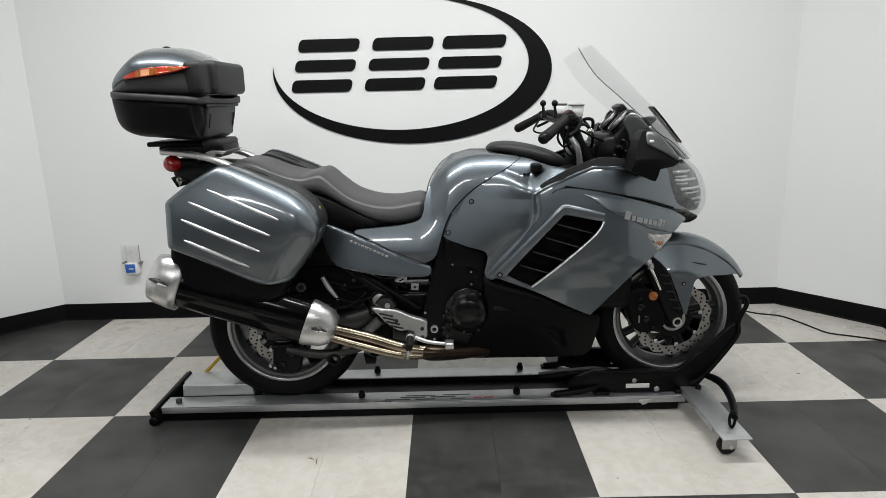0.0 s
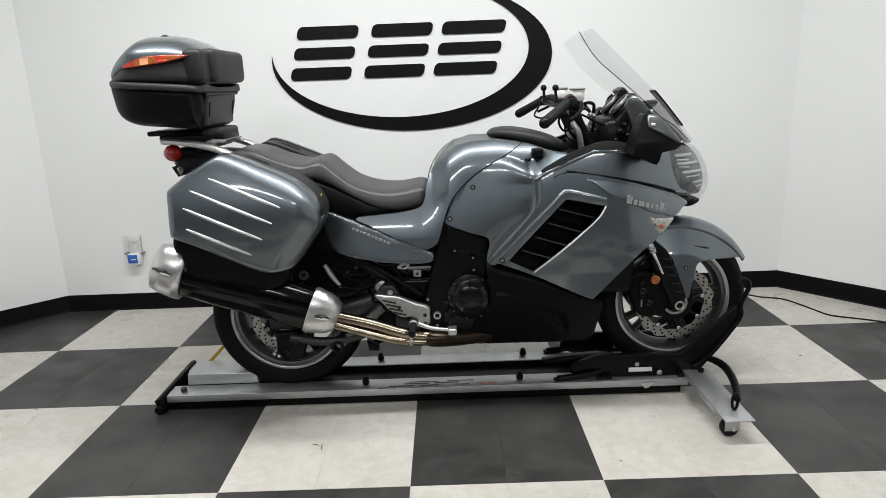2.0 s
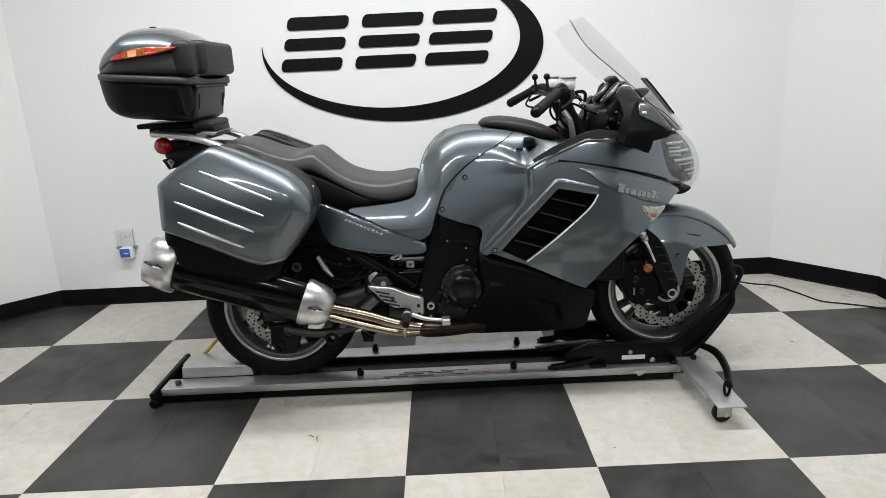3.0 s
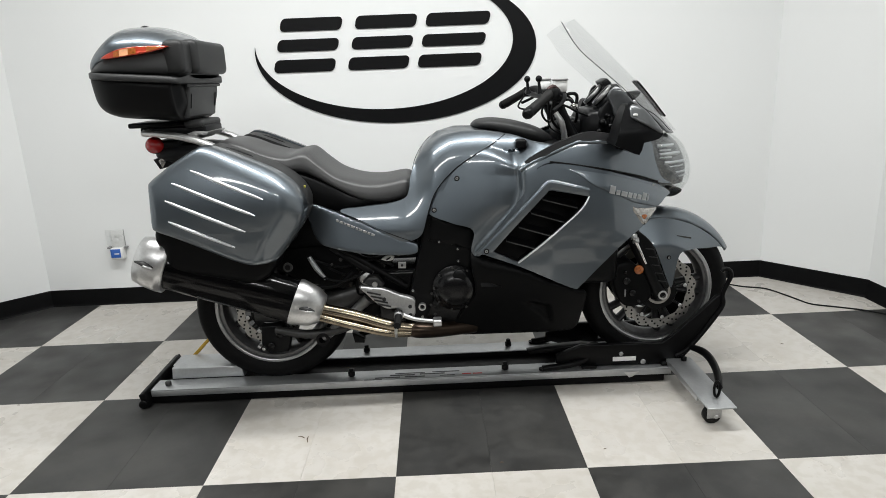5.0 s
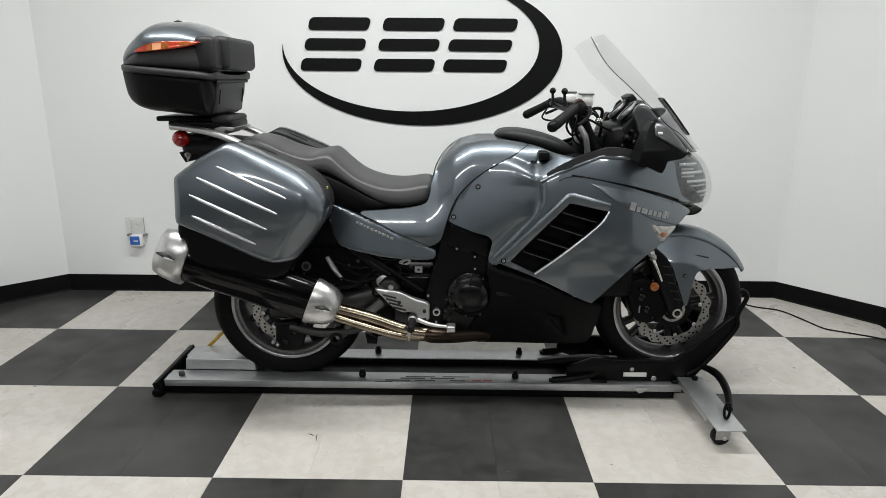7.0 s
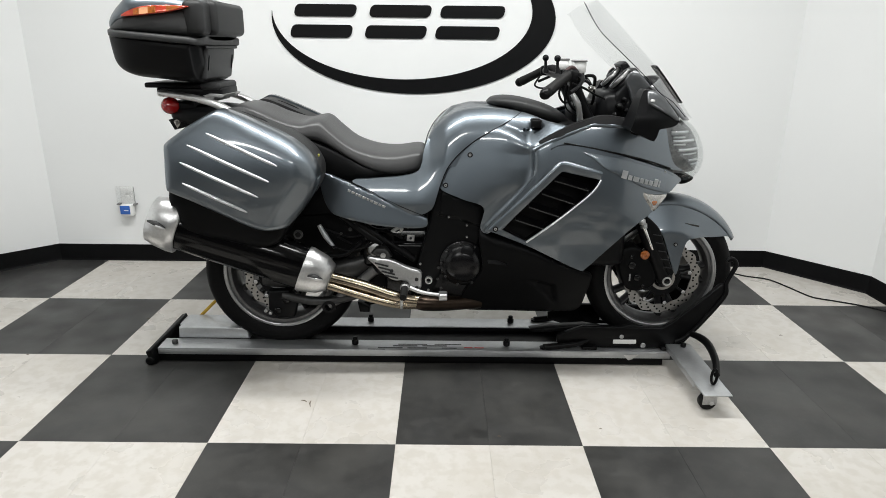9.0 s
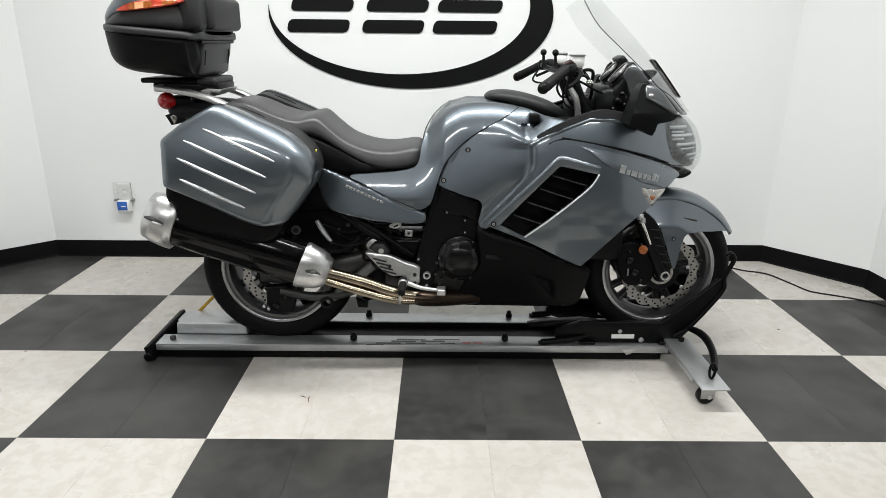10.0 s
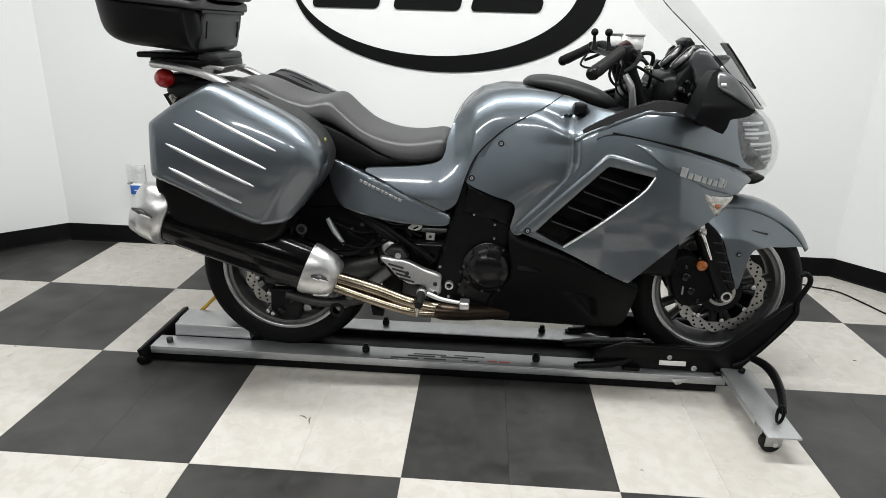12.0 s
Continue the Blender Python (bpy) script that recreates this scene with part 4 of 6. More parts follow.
# fairing trims
TRIM_GREY = material("dark_trim_plastic", (0.010, 0.010, 0.0108), 0.5, grain=0.2, grain_scale=400, bump=0.1, bump_scale=900, spec=0.2)
P_TRIM = [(0.986, 0.921), (1.035, 0.952), (1.087, 0.977), (1.145, 0.998), (1.197, 1.012), (1.249, 1.010), (1.301, 0.998), (1.302, 0.980), (1.237, 0.982), (1.178, 0.984), (1.139, 0.973), (1.071, 0.943), (1.002, 0.916)]
both(lambda s: shell(P_TRIM, lambda x, z: body(x, z) + 0.011, s, edge=0.0, n=5, thick=0.03, step=0.010), "inner_trim", TRIM_GREY, bike, "dark grey inner trim")
for s in (-1, 1):
    bolt(1.012, s * (body(1.012, 0.935) + 0.004), 0.934, 0.006)
    for x, z in ((0.747, 0.865), (0.661, 0.754)):
        screw(x, s * (side_depth(x, z) + 0.002), z, 0.0095, s)
    for x, z in ((0.674, 0.636), (0.741, 0.606), (0.742, 0.56)):
        screw(x, s * 0.222, z, 0.006, s)
    screw(0.842, s * (body(0.842, 0.608) + 0.019), 0.608, 0.010, s)
    bolt(1.448, s * (body(1.448, 0.815) + 0.010), 0.815, 0.004)
P_COVER2 = [(0.645, 0.732), (0.650, 0.733), (0.72, 0.708), (0.788, 0.682), (0.798, 0.668), (0.797, 0.605), (0.792, 0.598), (0.72, 0.618), (0.642, 0.638), (0.638, 0.645)]
both(lambda s: shell(P_COVER2, lambda x, z: 0.214, s, edge=0.006, n=2), "frame_panel", SATIN_BLACK, bike)
P_STRAKE = [(1.075, 0.912), (1.16, 0.900), (1.26, 0.882), (1.38, 0.848), (1.46, 0.820), (1.520, 0.786), (1.528, 0.772), (1.505, 0.762), (1.466, 0.738), (1.420, 0.748), (1.365, 0.764), (1.30, 0.796), (1.235, 0.824), (1.205, 0.842), (1.16, 0.874), (1.11, 0.898)]


def strake_depth(x, z):
    """A band below the nose panel, leaning in towards its top."""
    top = float(np.interp(x, (1.075, 1.16, 1.26, 1.38, 1.46, 1.52), (0.916, 0.904, 0.886, 0.852, 0.824, 0.792)))
    return body(x, z) + 0.016 - 0.16 * max(0.0, z - top + 0.06) - 0.5 * bend(z - top + 0.014, 0.004)


both(lambda s: shell(P_STRAKE, strake_depth, s, edge=0.004, step=0.009, thick=0.028), "fairing_strake", PAINT, bike)


BAND_OUT = [(0.812, 0.604), (0.880, 0.673), (0.938, 0.733), (1.000, 0.797), (1.046, 0.846), (1.066, 0.858), (1.10, 0.854), (1.205, 0.826)]
BAND_IN = [(0.866, 0.602), (0.912, 0.655), (0.958, 0.706), (1.010, 0.762), (1.050, 0.805), (1.068, 0.819), (1.10, 0.815), (1.200, 0.795)]



def on_body(x, z, s, out=0.0):
    return Vector((x, s * (body(x, z) + out), z))


for s in (-1, 1):
    outer = catmull([Vector((x, z, 0)) for x, z in BAND_OUT], 6, False)
    inner_line = catmull([Vector((x, z, 0)) for x, z in BAND_IN], 6, False)
    strip = bmesh.new()
    rings = []
    for a, b in zip(outer, inner_line):
        ring = []
        for f, up in ((0.0, 0.004), (0.03, 0.014), (0.14, 0.019), (0.35, 0.019), (0.75, 0.015), (0.94, 0.013), (1.0, 0.008), (1.0, -0.03)):
            q = a.lerp(b, f)
            ring.append(strip.verts.new((q.x, s * (body(q.x, q.y) + up), q.y)))
        rings.append(ring)
    part("vent_frame", skin_rings(strip, rings, caps=False, closed=False), PAINT, bike, "painted frame of the side vent")
    bar("fairing_ridge", [on_body(x, z, s, 0.0045) for x, z in ((0.966, 0.890), (0.985, 0.901), (1.000, 0.911), (1.027, 0.924), (1.098, 0.955), (1.150, 0.975), (1.172, 0.981), (1.234, 0.979), (1.293, 0.975))], 0.007, PAINT, "", 8, 4)
    bar("vent_edge", [on_body(x, z, s, 0.011) for x, z in ((1.203, 0.797), (1.185, 0.765), (1.15, 0.728), (1.05, 0.640), (0.955, 0.562))], 0.0035, BRIGHT_TRIM, "bright vent edge", 6, 4)
    part("vent_back", shell([(0.85, 0.60), (1.05, 0.835), (1.215, 0.81), (1.20, 0.75), (0.96, 0.55)], lambda x, z: body(x, z) - 0.075, s, thick=0.005, edge=0.0, n=0), SATIN_BLACK, bike)
    for (x0, z0), (x1, z1) in (((1.046, 0.785), (1.168, 0.752)), ((1.005, 0.737), (1.120, 0.703)), ((0.962, 0.687), (1.070, 0.655)), ((0.917, 0.637), (1.020, 0.607))):
        pts = [Vector((x0 + (x1 - x0) * t, s * (body(x0 + (x1 - x0) * t, z0 + (z1 - z0) * t) - 0.012), z0 + (z1 - z0) * t)) for t in (0, 0.5, 1)]
        slat = bmesh.new()
        rings = []
        for p in pts:
            rings.append([slat.verts.new(p + Vector((0, dy * -s, dz))) for dy, dz in ((0.0, 0.004), (0.05, 0.016), (0.05, 0.010), (0.0, -0.004))])
        part("vent_slat", skin_rings(slat, rings), SATIN_BLACK, bike)
        # grey bar paints the highlight along the dark slat
        bar("slat_edge", [p + Vector((0, s * 0.0015, 0)) for p in pts], 0.0022, DARK_CAST, "", 6, 0)
    # plain silver marks on the nose and tail
    x = 1.272
    for wide, tall in ((0.019, 0.028), (0.013, 0.017), (0.020, 0.017), (0.013, 0.017), (0.011, 0.017), (0.013, 0.017), (0.014, 0.026), (0.005, 0.024)):
        z = 0.804 - 0.27 * (x - 1.272)
        bm = plate([(x, z), (x + wide, z - 0.27 * wide), (x + wide + 0.16 * tall, z - 0.27 * wide + tall), (x + 0.16 * tall, z + tall)], 0, 0.0016, 0.0004)
        m = part("silver_mark", bm, BRIGHT_TRIM, bike)
        m.location.y = s * (strake_depth(x, z + 0.01) + 0.001) - (0.0016 if s < 0 else 0)
        x += wide + 0.006
    x = 0.303
    for wide in (0.009, 0.012, 0.007, 0.011, 0.013, 0.008, 0.011, 0.013, 0.009, 0.012):
        z = 0.728 - 0.426 * (x - 0.305)
        bm = plate([(x, z - 0.003), (x + wide, z - 0.003 - 0.4 * wide), (x + wide + 0.004, z + 0.005 - 0.4 * wide), (x + 0.004, z + 0.005)], 0, 0.003, 0.001)
        m = part("tail_mark", bm, CAST_ALU, bike)
        m.location.y = s * (tail_depth(x, z) + 0.002) - (0.003 if s < 0 else 0)
        x += wide + 0.0035
    # turn signals in the fairing
    part("turn_signal", shell([(1.358, 0.748), (1.41, 0.738), (1.462, 0.735), (1.455, 0.716), (1.415, 0.676), (1.395, 0.690)], lambda x, z: body(x, z) + 0.012, s, edge=0.008, step=0.012, n=3), SIGNAL_CLEAR, bike, "clear front turn signal")
    part("amber_bulb", shell([(1.398, 0.716), (1.424, 0.713), (1.416, 0.699), (1.405, 0.699)], lambda x, z: body(x, z) + 0.014, s, edge=0.005, step=0.01, n=3), AMBER, bike, "amber lamp")

# dark gaps between the painted panels
for s in (-1, 1):
    bar("panel_gap", [(x, s * (max(side_depth(x, z), tank_depth(x, z)) + 0.0005), z) for x, z in ((0.638, 0.742), (0.664, 0.810), (0.702, 0.860), (0.754, 0.907), (0.815, 0.946), (0.886, 0.982), (0.930, 1.008))], 0.0019, SATIN_BLACK, "", 6, 4)
    bar("panel_gap", [(x, s * (max(tail_depth(x, z), tank_depth(x, z)) - 0.001), z) for x, z in ((0.305, 0.763), (0.389, 0.728), (0.490, 0.681), (0.580, 0.644))], 0.002, SATIN_BLACK, "", 6, 4)

for s in (-1, 1):
    # black bar draws in the shadow where the nose panel meets the strake
    bar("panel_gap", [(x, s * (body(x, z) + 0.006), z) for x, z in ((1.070, 0.918), (1.127, 0.910), (1.213, 0.895), (1.300, 0.876), (1.390, 0.852), (1.470, 0.824))], 0.0035, SATIN_BLACK, "", 6, 4)

# nose and headlamp
LAMP_GREY = material("lamp_reflector_grey", (0.20, 0.205, 0.21), 0.28, 0.7, grain=0.5, grain_scale=45)
NOSE = [(0.740, 1.601, 0.10), (0.760, 1.629, 0.135), (0.795, 1.650, 0.165), (0.835, 1.655, 0.180), (0.875, 1.648, 0.187), (0.915, 1.631, 0.188), (0.95, 1.608, 0.183), (0.985, 1.564, 0.17), (1.01, 1.516, 0.15)]


def nose_cap(shrink=0.0, x0=1.47, a0=0.0, a1=math.pi, levels=None, n=22):
    bm = bmesh.new()
    rings = []
    for z, x1, w in catmull([Vector(q) for q in (levels or NOSE)], 3, False):
        rings.append([bm.verts.new((x0 + (x1 - shrink - x0) * math.sin(a) ** 0.8, -(w - shrink) * math.cos(a), z)) for a in (a0 + (a1 - a0) * k / n for k in range(n + 1))])
    return skin_rings(bm, rings, caps=False, closed=False)


cover = part("headlamp_cover", nose_cap(), LAMP_CLEAR, bike, "clear bubble headlamp cover")
sol = cover.modifiers.new("thick", "SOLIDIFY")
sol.thickness = 0.003
part("nose_core", nose_cap(0.07, 1.42), PAINT_DARK, bike)
for s in (-1, 1):
    refl = part("reflector", nose_cap(0.018, 1.455, 0.0 if s < 0 else math.pi, 1.15 if s < 0 else math.pi - 1.15, NOSE[2:8], 10), LAMP_GREY, bike, "grey headlamp reflector")
    for z, a, span, r in ((0.826, 0.62, 0.40, 0.003), (0.842, 0.50, 0.42, 0.0045), (0.866, 0.34, 0.50, 0.003), (0.882, 0.22, 0.62, 0.006), (0.902, 0.14, 0.30, 0.004), (0.914, 0.12, 0.62, 0.007), (0.928, 0.12, 0.28, 0.004), (0.945, 0.10, 0.55, 0.006)):
        lev = min(NOSE, key=lambda q: abs(q[0] - z))
        pts = []
        for t in (0, 0.5, 1):
            b = a + span * t
            pts.append((1.455 + (lev[1] - 0.016 - 1.455) * math.sin(b) ** 0.8, s * (lev[2] - 0.016) * math.cos(b), z))
        bar("reflector_rib", pts, r, BRIGHT_TRIM, "", 6, 2, parent=refl)
part("chin", shell([(1.50, 0.80), (1.58, 0.778), (1.612, 0.765), (1.58, 0.742), (1.54, 0.748)], lambda x, z: 0.10, -1, inner=-0.10, edge=0.02, n=3), SATIN_BLACK, bike, "black chin below the headlamp")

# windscreen
RIM_LINE = [(1.130, 1.384), (1.184, 1.294), (1.270, 1.214), (1.359, 1.137), (1.411, 1.087), (1.462, 1.055), (1.515, 1.003)]
MID_LINE = [(1.205, 1.402), (1.285, 1.327), (1.365, 1.248), (1.44, 1.172), (1.495, 1.108), (1.543, 1.048), (1.590, 0.99)]
WIDE = (0.150, 0.178, 0.192, 0.192, 0.190, 0.186, 0.180)


def screen_sheet(t0, t1, out=0.0, rows=26, cols=16, part_of=1.0):
    rim = catmull([Vector((x, z, w)) for (x, z), w in zip(RIM_LINE, WIDE)], 6, False)
    mid = catmull([Vector((x, z, 0)) for x, z in MID_LINE], 6, False)
    bm = bmesh.new()
    rings = []
    for r in range(rows + 1):
        f = (t0 + (t1 - t0) * r / rows) * (len(rim) - 1)
        i = min(int(f), len(rim) - 2)
        a, b = rim[i].lerp(rim[i + 1], f - i), mid[i].lerp(mid[i + 1], f - i)
        ring = []
        for c in range(cols + 1):
            u = (2 * c / cols - 1) * part_of
            g = abs(u) ** 2.1
            drop = 0.026 * g ** 2.5 * max(0.0, 1 - r / rows / 0.14) ** 2 if t0 == 0 else 0.0
            ring.append(bm.verts.new((b.x + (a.x - b.x) * g + out * 0.7, u * a.z, b.y + (a.y - b.y) * g + out * 0.7 - drop)))
        rings.append(ring)
    return skin_rings(bm, rings, caps=False, closed=False)


screen = part("windscreen", screen_sheet(0, 1), CLEAR, bike, "clear curved windscreen")
sol = screen.modifiers.new("thick", "SOLIDIFY")
sol.thickness = 0.003
screen.visible_shadow = False
cover.visible_shadow = False
rim3 = catmull([Vector((x, w, z)) for (x, z), w in zip(RIM_LINE, WIDE)], 6, False)
for s in (-1,):
    bar("screen_edge", [(p.x, s * p.y, p.z) for p in rim3], 0.0014, SATIN_BLACK, "", 6, 0, parent=screen)
band = part("screen_band", screen_sheet(0.50, 0.86, 0.006, 12, 8, 0.17), SATIN_BLACK, bike, "black strip on the windscreen")
sol = band.modifiers.new("thick", "SOLIDIFY")
sol.thickness = 0.006
SCREEN_GREY = material("gloss_grey_panel", (0.13, 0.133, 0.137), 0.30, 0.3, grain=0.1, coat=0.5)
low = part("screen_base", screen_sheet(0.56, 1.0, -0.012, 12, 14, 0.98), SCREEN_GREY, bike, "grey panel behind the windscreen")
sol = low.modifiers.new("thick", "SOLIDIFY")
sol.thickness = 0.004

# cockpit
GREY_CAP = material("grey_rubber_cap", (0.20, 0.20, 0.20), 0.6)
CAP_BLACK = material("gloss_dark_grey_cap", (0.10, 0.105, 0.11), 0.30, 0.6, grain=0.1, coat=0.5)
RED_WRAP = material("dark_red_sleeve", (0.03, 0.009, 0.008), 0.7, grain=0.3)
part("dash", loft([(1.215, 0.10, 0.96, 1.055), (1.25, 0.13, 0.96, 1.085), (1.33, 0.14, 0.96, 1.075), (1.46, 0.15, 0.94, 1.01)], 4.5, 24, 4, 0.9), SATIN_BLACK, bike, "black instrument binnacle")
for y0, y1 in ((-0.125, -0.012), (0.012, 0.125)):
    top = 0.0 if y0 > 0 else 0.020
    part("gauge_hood", plate([(1.283, 1.085), (1.330, 1.158 - top), (1.318, 1.176 - top), (1.340, 1.188 - top), (1.356, 1.172 - top), (1.368, 1.120), (1.378, 1.010), (1.270, 1.010), (1.268, 1.060)], y0, y1, 0.010), SATIN_BLACK, bike, "black gauge hood")
part("cockpit_liner", box(1.06, 1.48, -0.17, 0.17, 0.86, 0.972, 0.03), SATIN_BLACK, bike)
tip = Vector((0, 1, 0)).rotation_difference(Vector((-0.73, 0.11, 0.67))).to_matrix().to_4x4()
for y in (-0.07, 0.07):
    d = revolve([(0.001, 0.004), (0.033, 0.004), (0.036, 0.012), (0.041, 0.013), (0.044, 0.006), (0.044, -0.004), (0.001, -0.004)], 32, False)
    gauge = part("gauge", turned(d, Matrix.Translation((1.303, y, 1.124)) @ tip), SATIN_BLACK, bike, "round dial with a bright ring")
    part("gauge_ring", turned(revolve([(0.0405, 0.0128), (0.044, 0.0135), (0.0455, 0.006), (0.044, 0.002)], 32), Matrix.Translation((1.303, y, 1.124)) @ tip), BRUSHED, gauge, "bright ring")
    part("gauge_cup", turned(disc(0.047, -0.050, -0.0035, 28, 0.006), Matrix.Translation((1.303, y, 1.124)) @ tip), SATIN_BLACK, gauge)
    part("dial_face", turned(disc(0.0362, 0.0045, 0.0105, 28), Matrix.Translation((1.303, y, 1.124)) @ tip), DIAL, gauge)
for s in (-1, 1):
    part("inner_panel", shell([(1.299, 1.128), (1.326, 1.163), (1.366, 1.123), (1.373, 1.100), (1.331, 1.046), (1.313, 1.094)], lambda x, z: 0.165 + 0.5 * (x - 1.33), s, thick=0.012, edge=0.004, n=2), CAP_BLACK, bike, "grey side panel of the cockpit")
    part("lower_panel", shell([(1.315, 1.06), (1.339, 1.045), (1.372, 1.085), (1.40, 1.02), (1.40, 0.95), (1.29, 0.955), (1.30, 1.00)], lambda x, z: 0.150, s, thick=0.012, edge=0.004, n=2), SATIN_BLACK, bike)
    for x0, z0, r in ((1.285, 1.035, 0.012), (1.312, 1.020, 0.010), (1.270, 1.005, 0.009), (1.30, 1.060, 0.008)):
        part("dash_knob", disc(r, s * 0.10, s * 0.155, 14, 0.003), ENGINE_BLACK, bike).location = (x0, 0, z0)
    # bars, grips, switchgear
    bar("grip", [(0.984, s * 0.355, 1.092), (0.990, s * 0.348, 1.096), (0.997, s * 0.342, 1.100), (1.035, s * 0.300, 1.124), (1.070, s * 0.262, 1.146)], [0.012, 0.019, 0.0185, 0.0165, 0.0175], RUBBER, "black rubber grip", 14, 3)
    bar("bar_end", [(0.973, s * 0.368, 1.084), (0.979, s * 0.361, 1.089), (0.989, s * 0.350, 1.096)], [0.014, 0.019, 0.017], SATIN_BLACK, "", 14, 2)
    bar("handlebar", [(1.06, s * 0.27, 1.142), (1.095, s * 0.22, 1.155), (1.115, s * 0.17, 1.140), (1.125, s * 0.12, 1.105)], [0.013, 0.014, 0.018, 0.02], SATIN_BLACK, "black handlebar")
    part("switch_pod", turned(box(-0.024, 0.024, -0.020, 0.020, -0.022, 0.018, 0.010, 3), pose(1.078, s * 0.250, 1.146, 0, 0, s * 50)), SATIN_BLACK, bike)
    bar("brake_lever" if s < 0 else "clutch_lever", [(1.110, s * 0.225, 1.148), (1.120, s * 0.265, 1.138), (1.098, s * 0.32, 1.115), (1.062, s * 0.36, 1.095)], [0.008, 0.008, 0.006, 0.006], SATIN_BLACK, "black lever", 8, 4)
    part("fluid_reservoir", loft([(1.098, 0.018, 1.156, 1.186), (1.104, 0.024, 1.150, 1.190), (1.136, 0.024, 1.150, 1.190), (1.142, 0.018, 1.156, 1.190)], 5.0, 16, 2), PLASTIC_WHITE, bike, "translucent white fluid reservoir").location.y = s * 0.185 if s < 0 else 0.13
    part("reservoir_cap", box(1.096, 1.144, (s * 0.185 if s < 0 else 0.13) - 0.026, (s * 0.185 if s < 0 else 0.13) + 0.026, 1.188, 1.195, 0.003), GREY_CAP, bike)
    part("reservoir_arm", box(1.10, 1.14, (s * 0.185 if s < 0 else 0.13) - 0.012, (s * 0.185 if s < 0 else 0.13) + 0.012, 1.125, 1.152, 0.005), SATIN_BLACK, bike)
    bar("fork_tube", [(1.125, s * 0.105, 1.11), (1.165, s * 0.105, 1.02), (1.30, s * 0.105, 0.80), (1.42, s * 0.105, 0.60)], 0.0215, SATIN_BLACK, "dark fork tube", 14, 2)
    bar("fork_slider", [(1.405, s * 0.105, 0.63), (1.43, s * 0.105, 0.585), (1.50, s * 0.105, 0.44), (1.54, s * 0.102, 0.355)], [0.027, 0.029, 0.029, 0.030], SATIN_BLACK, "black fork slider", 14, 2)
    if s < 0:
        bar("clip_riser", [(1.108, s * 0.165, 1.078), (1.127, s * 0.168, 1.047), (1.136, s * 0.166, 1.020), (1.143, s * 0.162, 0.980)], [0.009, 0.012, 0.011, 0.012], BRUSHED, "bare metal riser", 8, 3)
    # mirrors
    mirror = part("mirror", shell([(1.308, 1.100), (1.284, 1.040), (1.270, 0.989), (1.268, 0.975), (1.311, 0.957), (1.347, 0.942), (1.360, 0.975), (1.366, 0.982), (1.403, 0.988), (1.425, 0.999), (1.427, 1.020), (1.399, 1.060), (1.367, 1.092), (1.330, 1.105)],
                                    lambda x, z: 0.377 - 2.0 * max(0.0, x - 1.33) ** 2 - 0.55 * max(0.0, z - 1.02), s, edge=0.0, inner=0.27, n=2, step=0.014), SATIN_BLACK, bike, "black mirror housing with painted cap")
    part("mirror_cap", shell([(1.324, 1.103), (1.363, 1.095), (1.395, 1.061), (1.424, 1.020), (1.420, 1.008), (1.391, 1.024), (1.354, 1.044), (1.329, 1.057), (1.320, 1.068)],
                             lambda x, z: 0.387 - 2.0 * max(0.0, x - 1.33) ** 2 - 0.60 * max(0.0, z - 1.02), s, edge=0.010, thick=0.07, n=4, step=0.012), CAP_BLACK, mirror, "dark painted cap")
    part("mirror_tab", box(1.328, 1.340, min(s * 0.352, s * 0.367), max(s * 0.352, s * 0.367), 1.068, 1.076, 0.002), PLASTIC_WHITE, mirror)
    bar("mirror_stalk", [(1.30, s * 0.33, 0.985), (1.34, s * 0.27, 0.975), (1.37, s * 0.20, 0.965)], [0.03, 0.028, 0.03], SATIN_BLACK, "", 10, 3)
bar("bar_clamp", [(1.125, -0.12, 1.112), (1.135, 0, 1.118), (1.125, 0.12, 1.112)], 0.022, SATIN_BLACK)
for x, y in ((1.047, 0.10), (1.076, 0.0)):
    ball = bmesh.new()
    bmesh.ops.create_uvsphere(ball, u_segments=16, v_segments=10, radius=0.0125)
    turned(ball, Matrix.Translation((x, y, 1.196)))
    part("ball_mount", join(ball, tube([(x, y, 1.19), (x + 0.002, y, 1.165), (x + 0.006, y, 1.14)], [0.005, 0.006, 0.012], 10, 2)), SATIN_BLACK, bike, "black ball mount")
bar("crossbar", [(1.06, 0.20, 1.145), (1.07, 0.05, 1.135), (1.09, -0.08, 1.13)], 0.01, SATIN_BLACK)
for k, (r, pts) in enumerate(((0.004, [(1.06, -0.25, 1.13), (1.045, -0.25, 1.085), (1.075, -0.20, 1.05), (1.12, -0.15, 1.06)]), (0.004, [(1.05, 0.25, 1.12), (1.03, 0.24, 1.085), (1.06, 0.20, 1.075), (1.11, 0.13, 1.09)]),
                               (0.006, [(1.12, -0.17, 1.12), (1.15, -0.19, 1.142), (1.18, -0.18, 1.135), (1.185, -0.14, 1.09)]), (0.004, [(1.09, -0.20, 1.12), (1.14, -0.22, 1.10), (1.18, -0.18, 1.08), (1.23, -0.14, 1.06)]),
                               (0.005, [(1.09, -0.23, 1.12), (1.085, -0.21, 1.07), (1.11, -0.17, 1.03), (1.16, -0.12, 1.0)]), (0.003, [(1.07, -0.24, 1.13), (1.075, -0.22, 1.04), (1.13, -0.16, 1.0), (1.16, -0.14, 0.98)]), (0.006, [(1.13, -0.06, 1.10), (1.17, -0.10, 1.12), (1.20, -0.10, 1.07), (1.19, -0.06, 0.99)]), (0.005, [(1.14, 0.05, 1.10), (1.19, 0.08, 1.13), (1.23, 0.08, 1.09), (1.22, 0.05, 1.0)]))):
    bar("cable", pts, r, SATIN_BLACK, "", 8, 5)
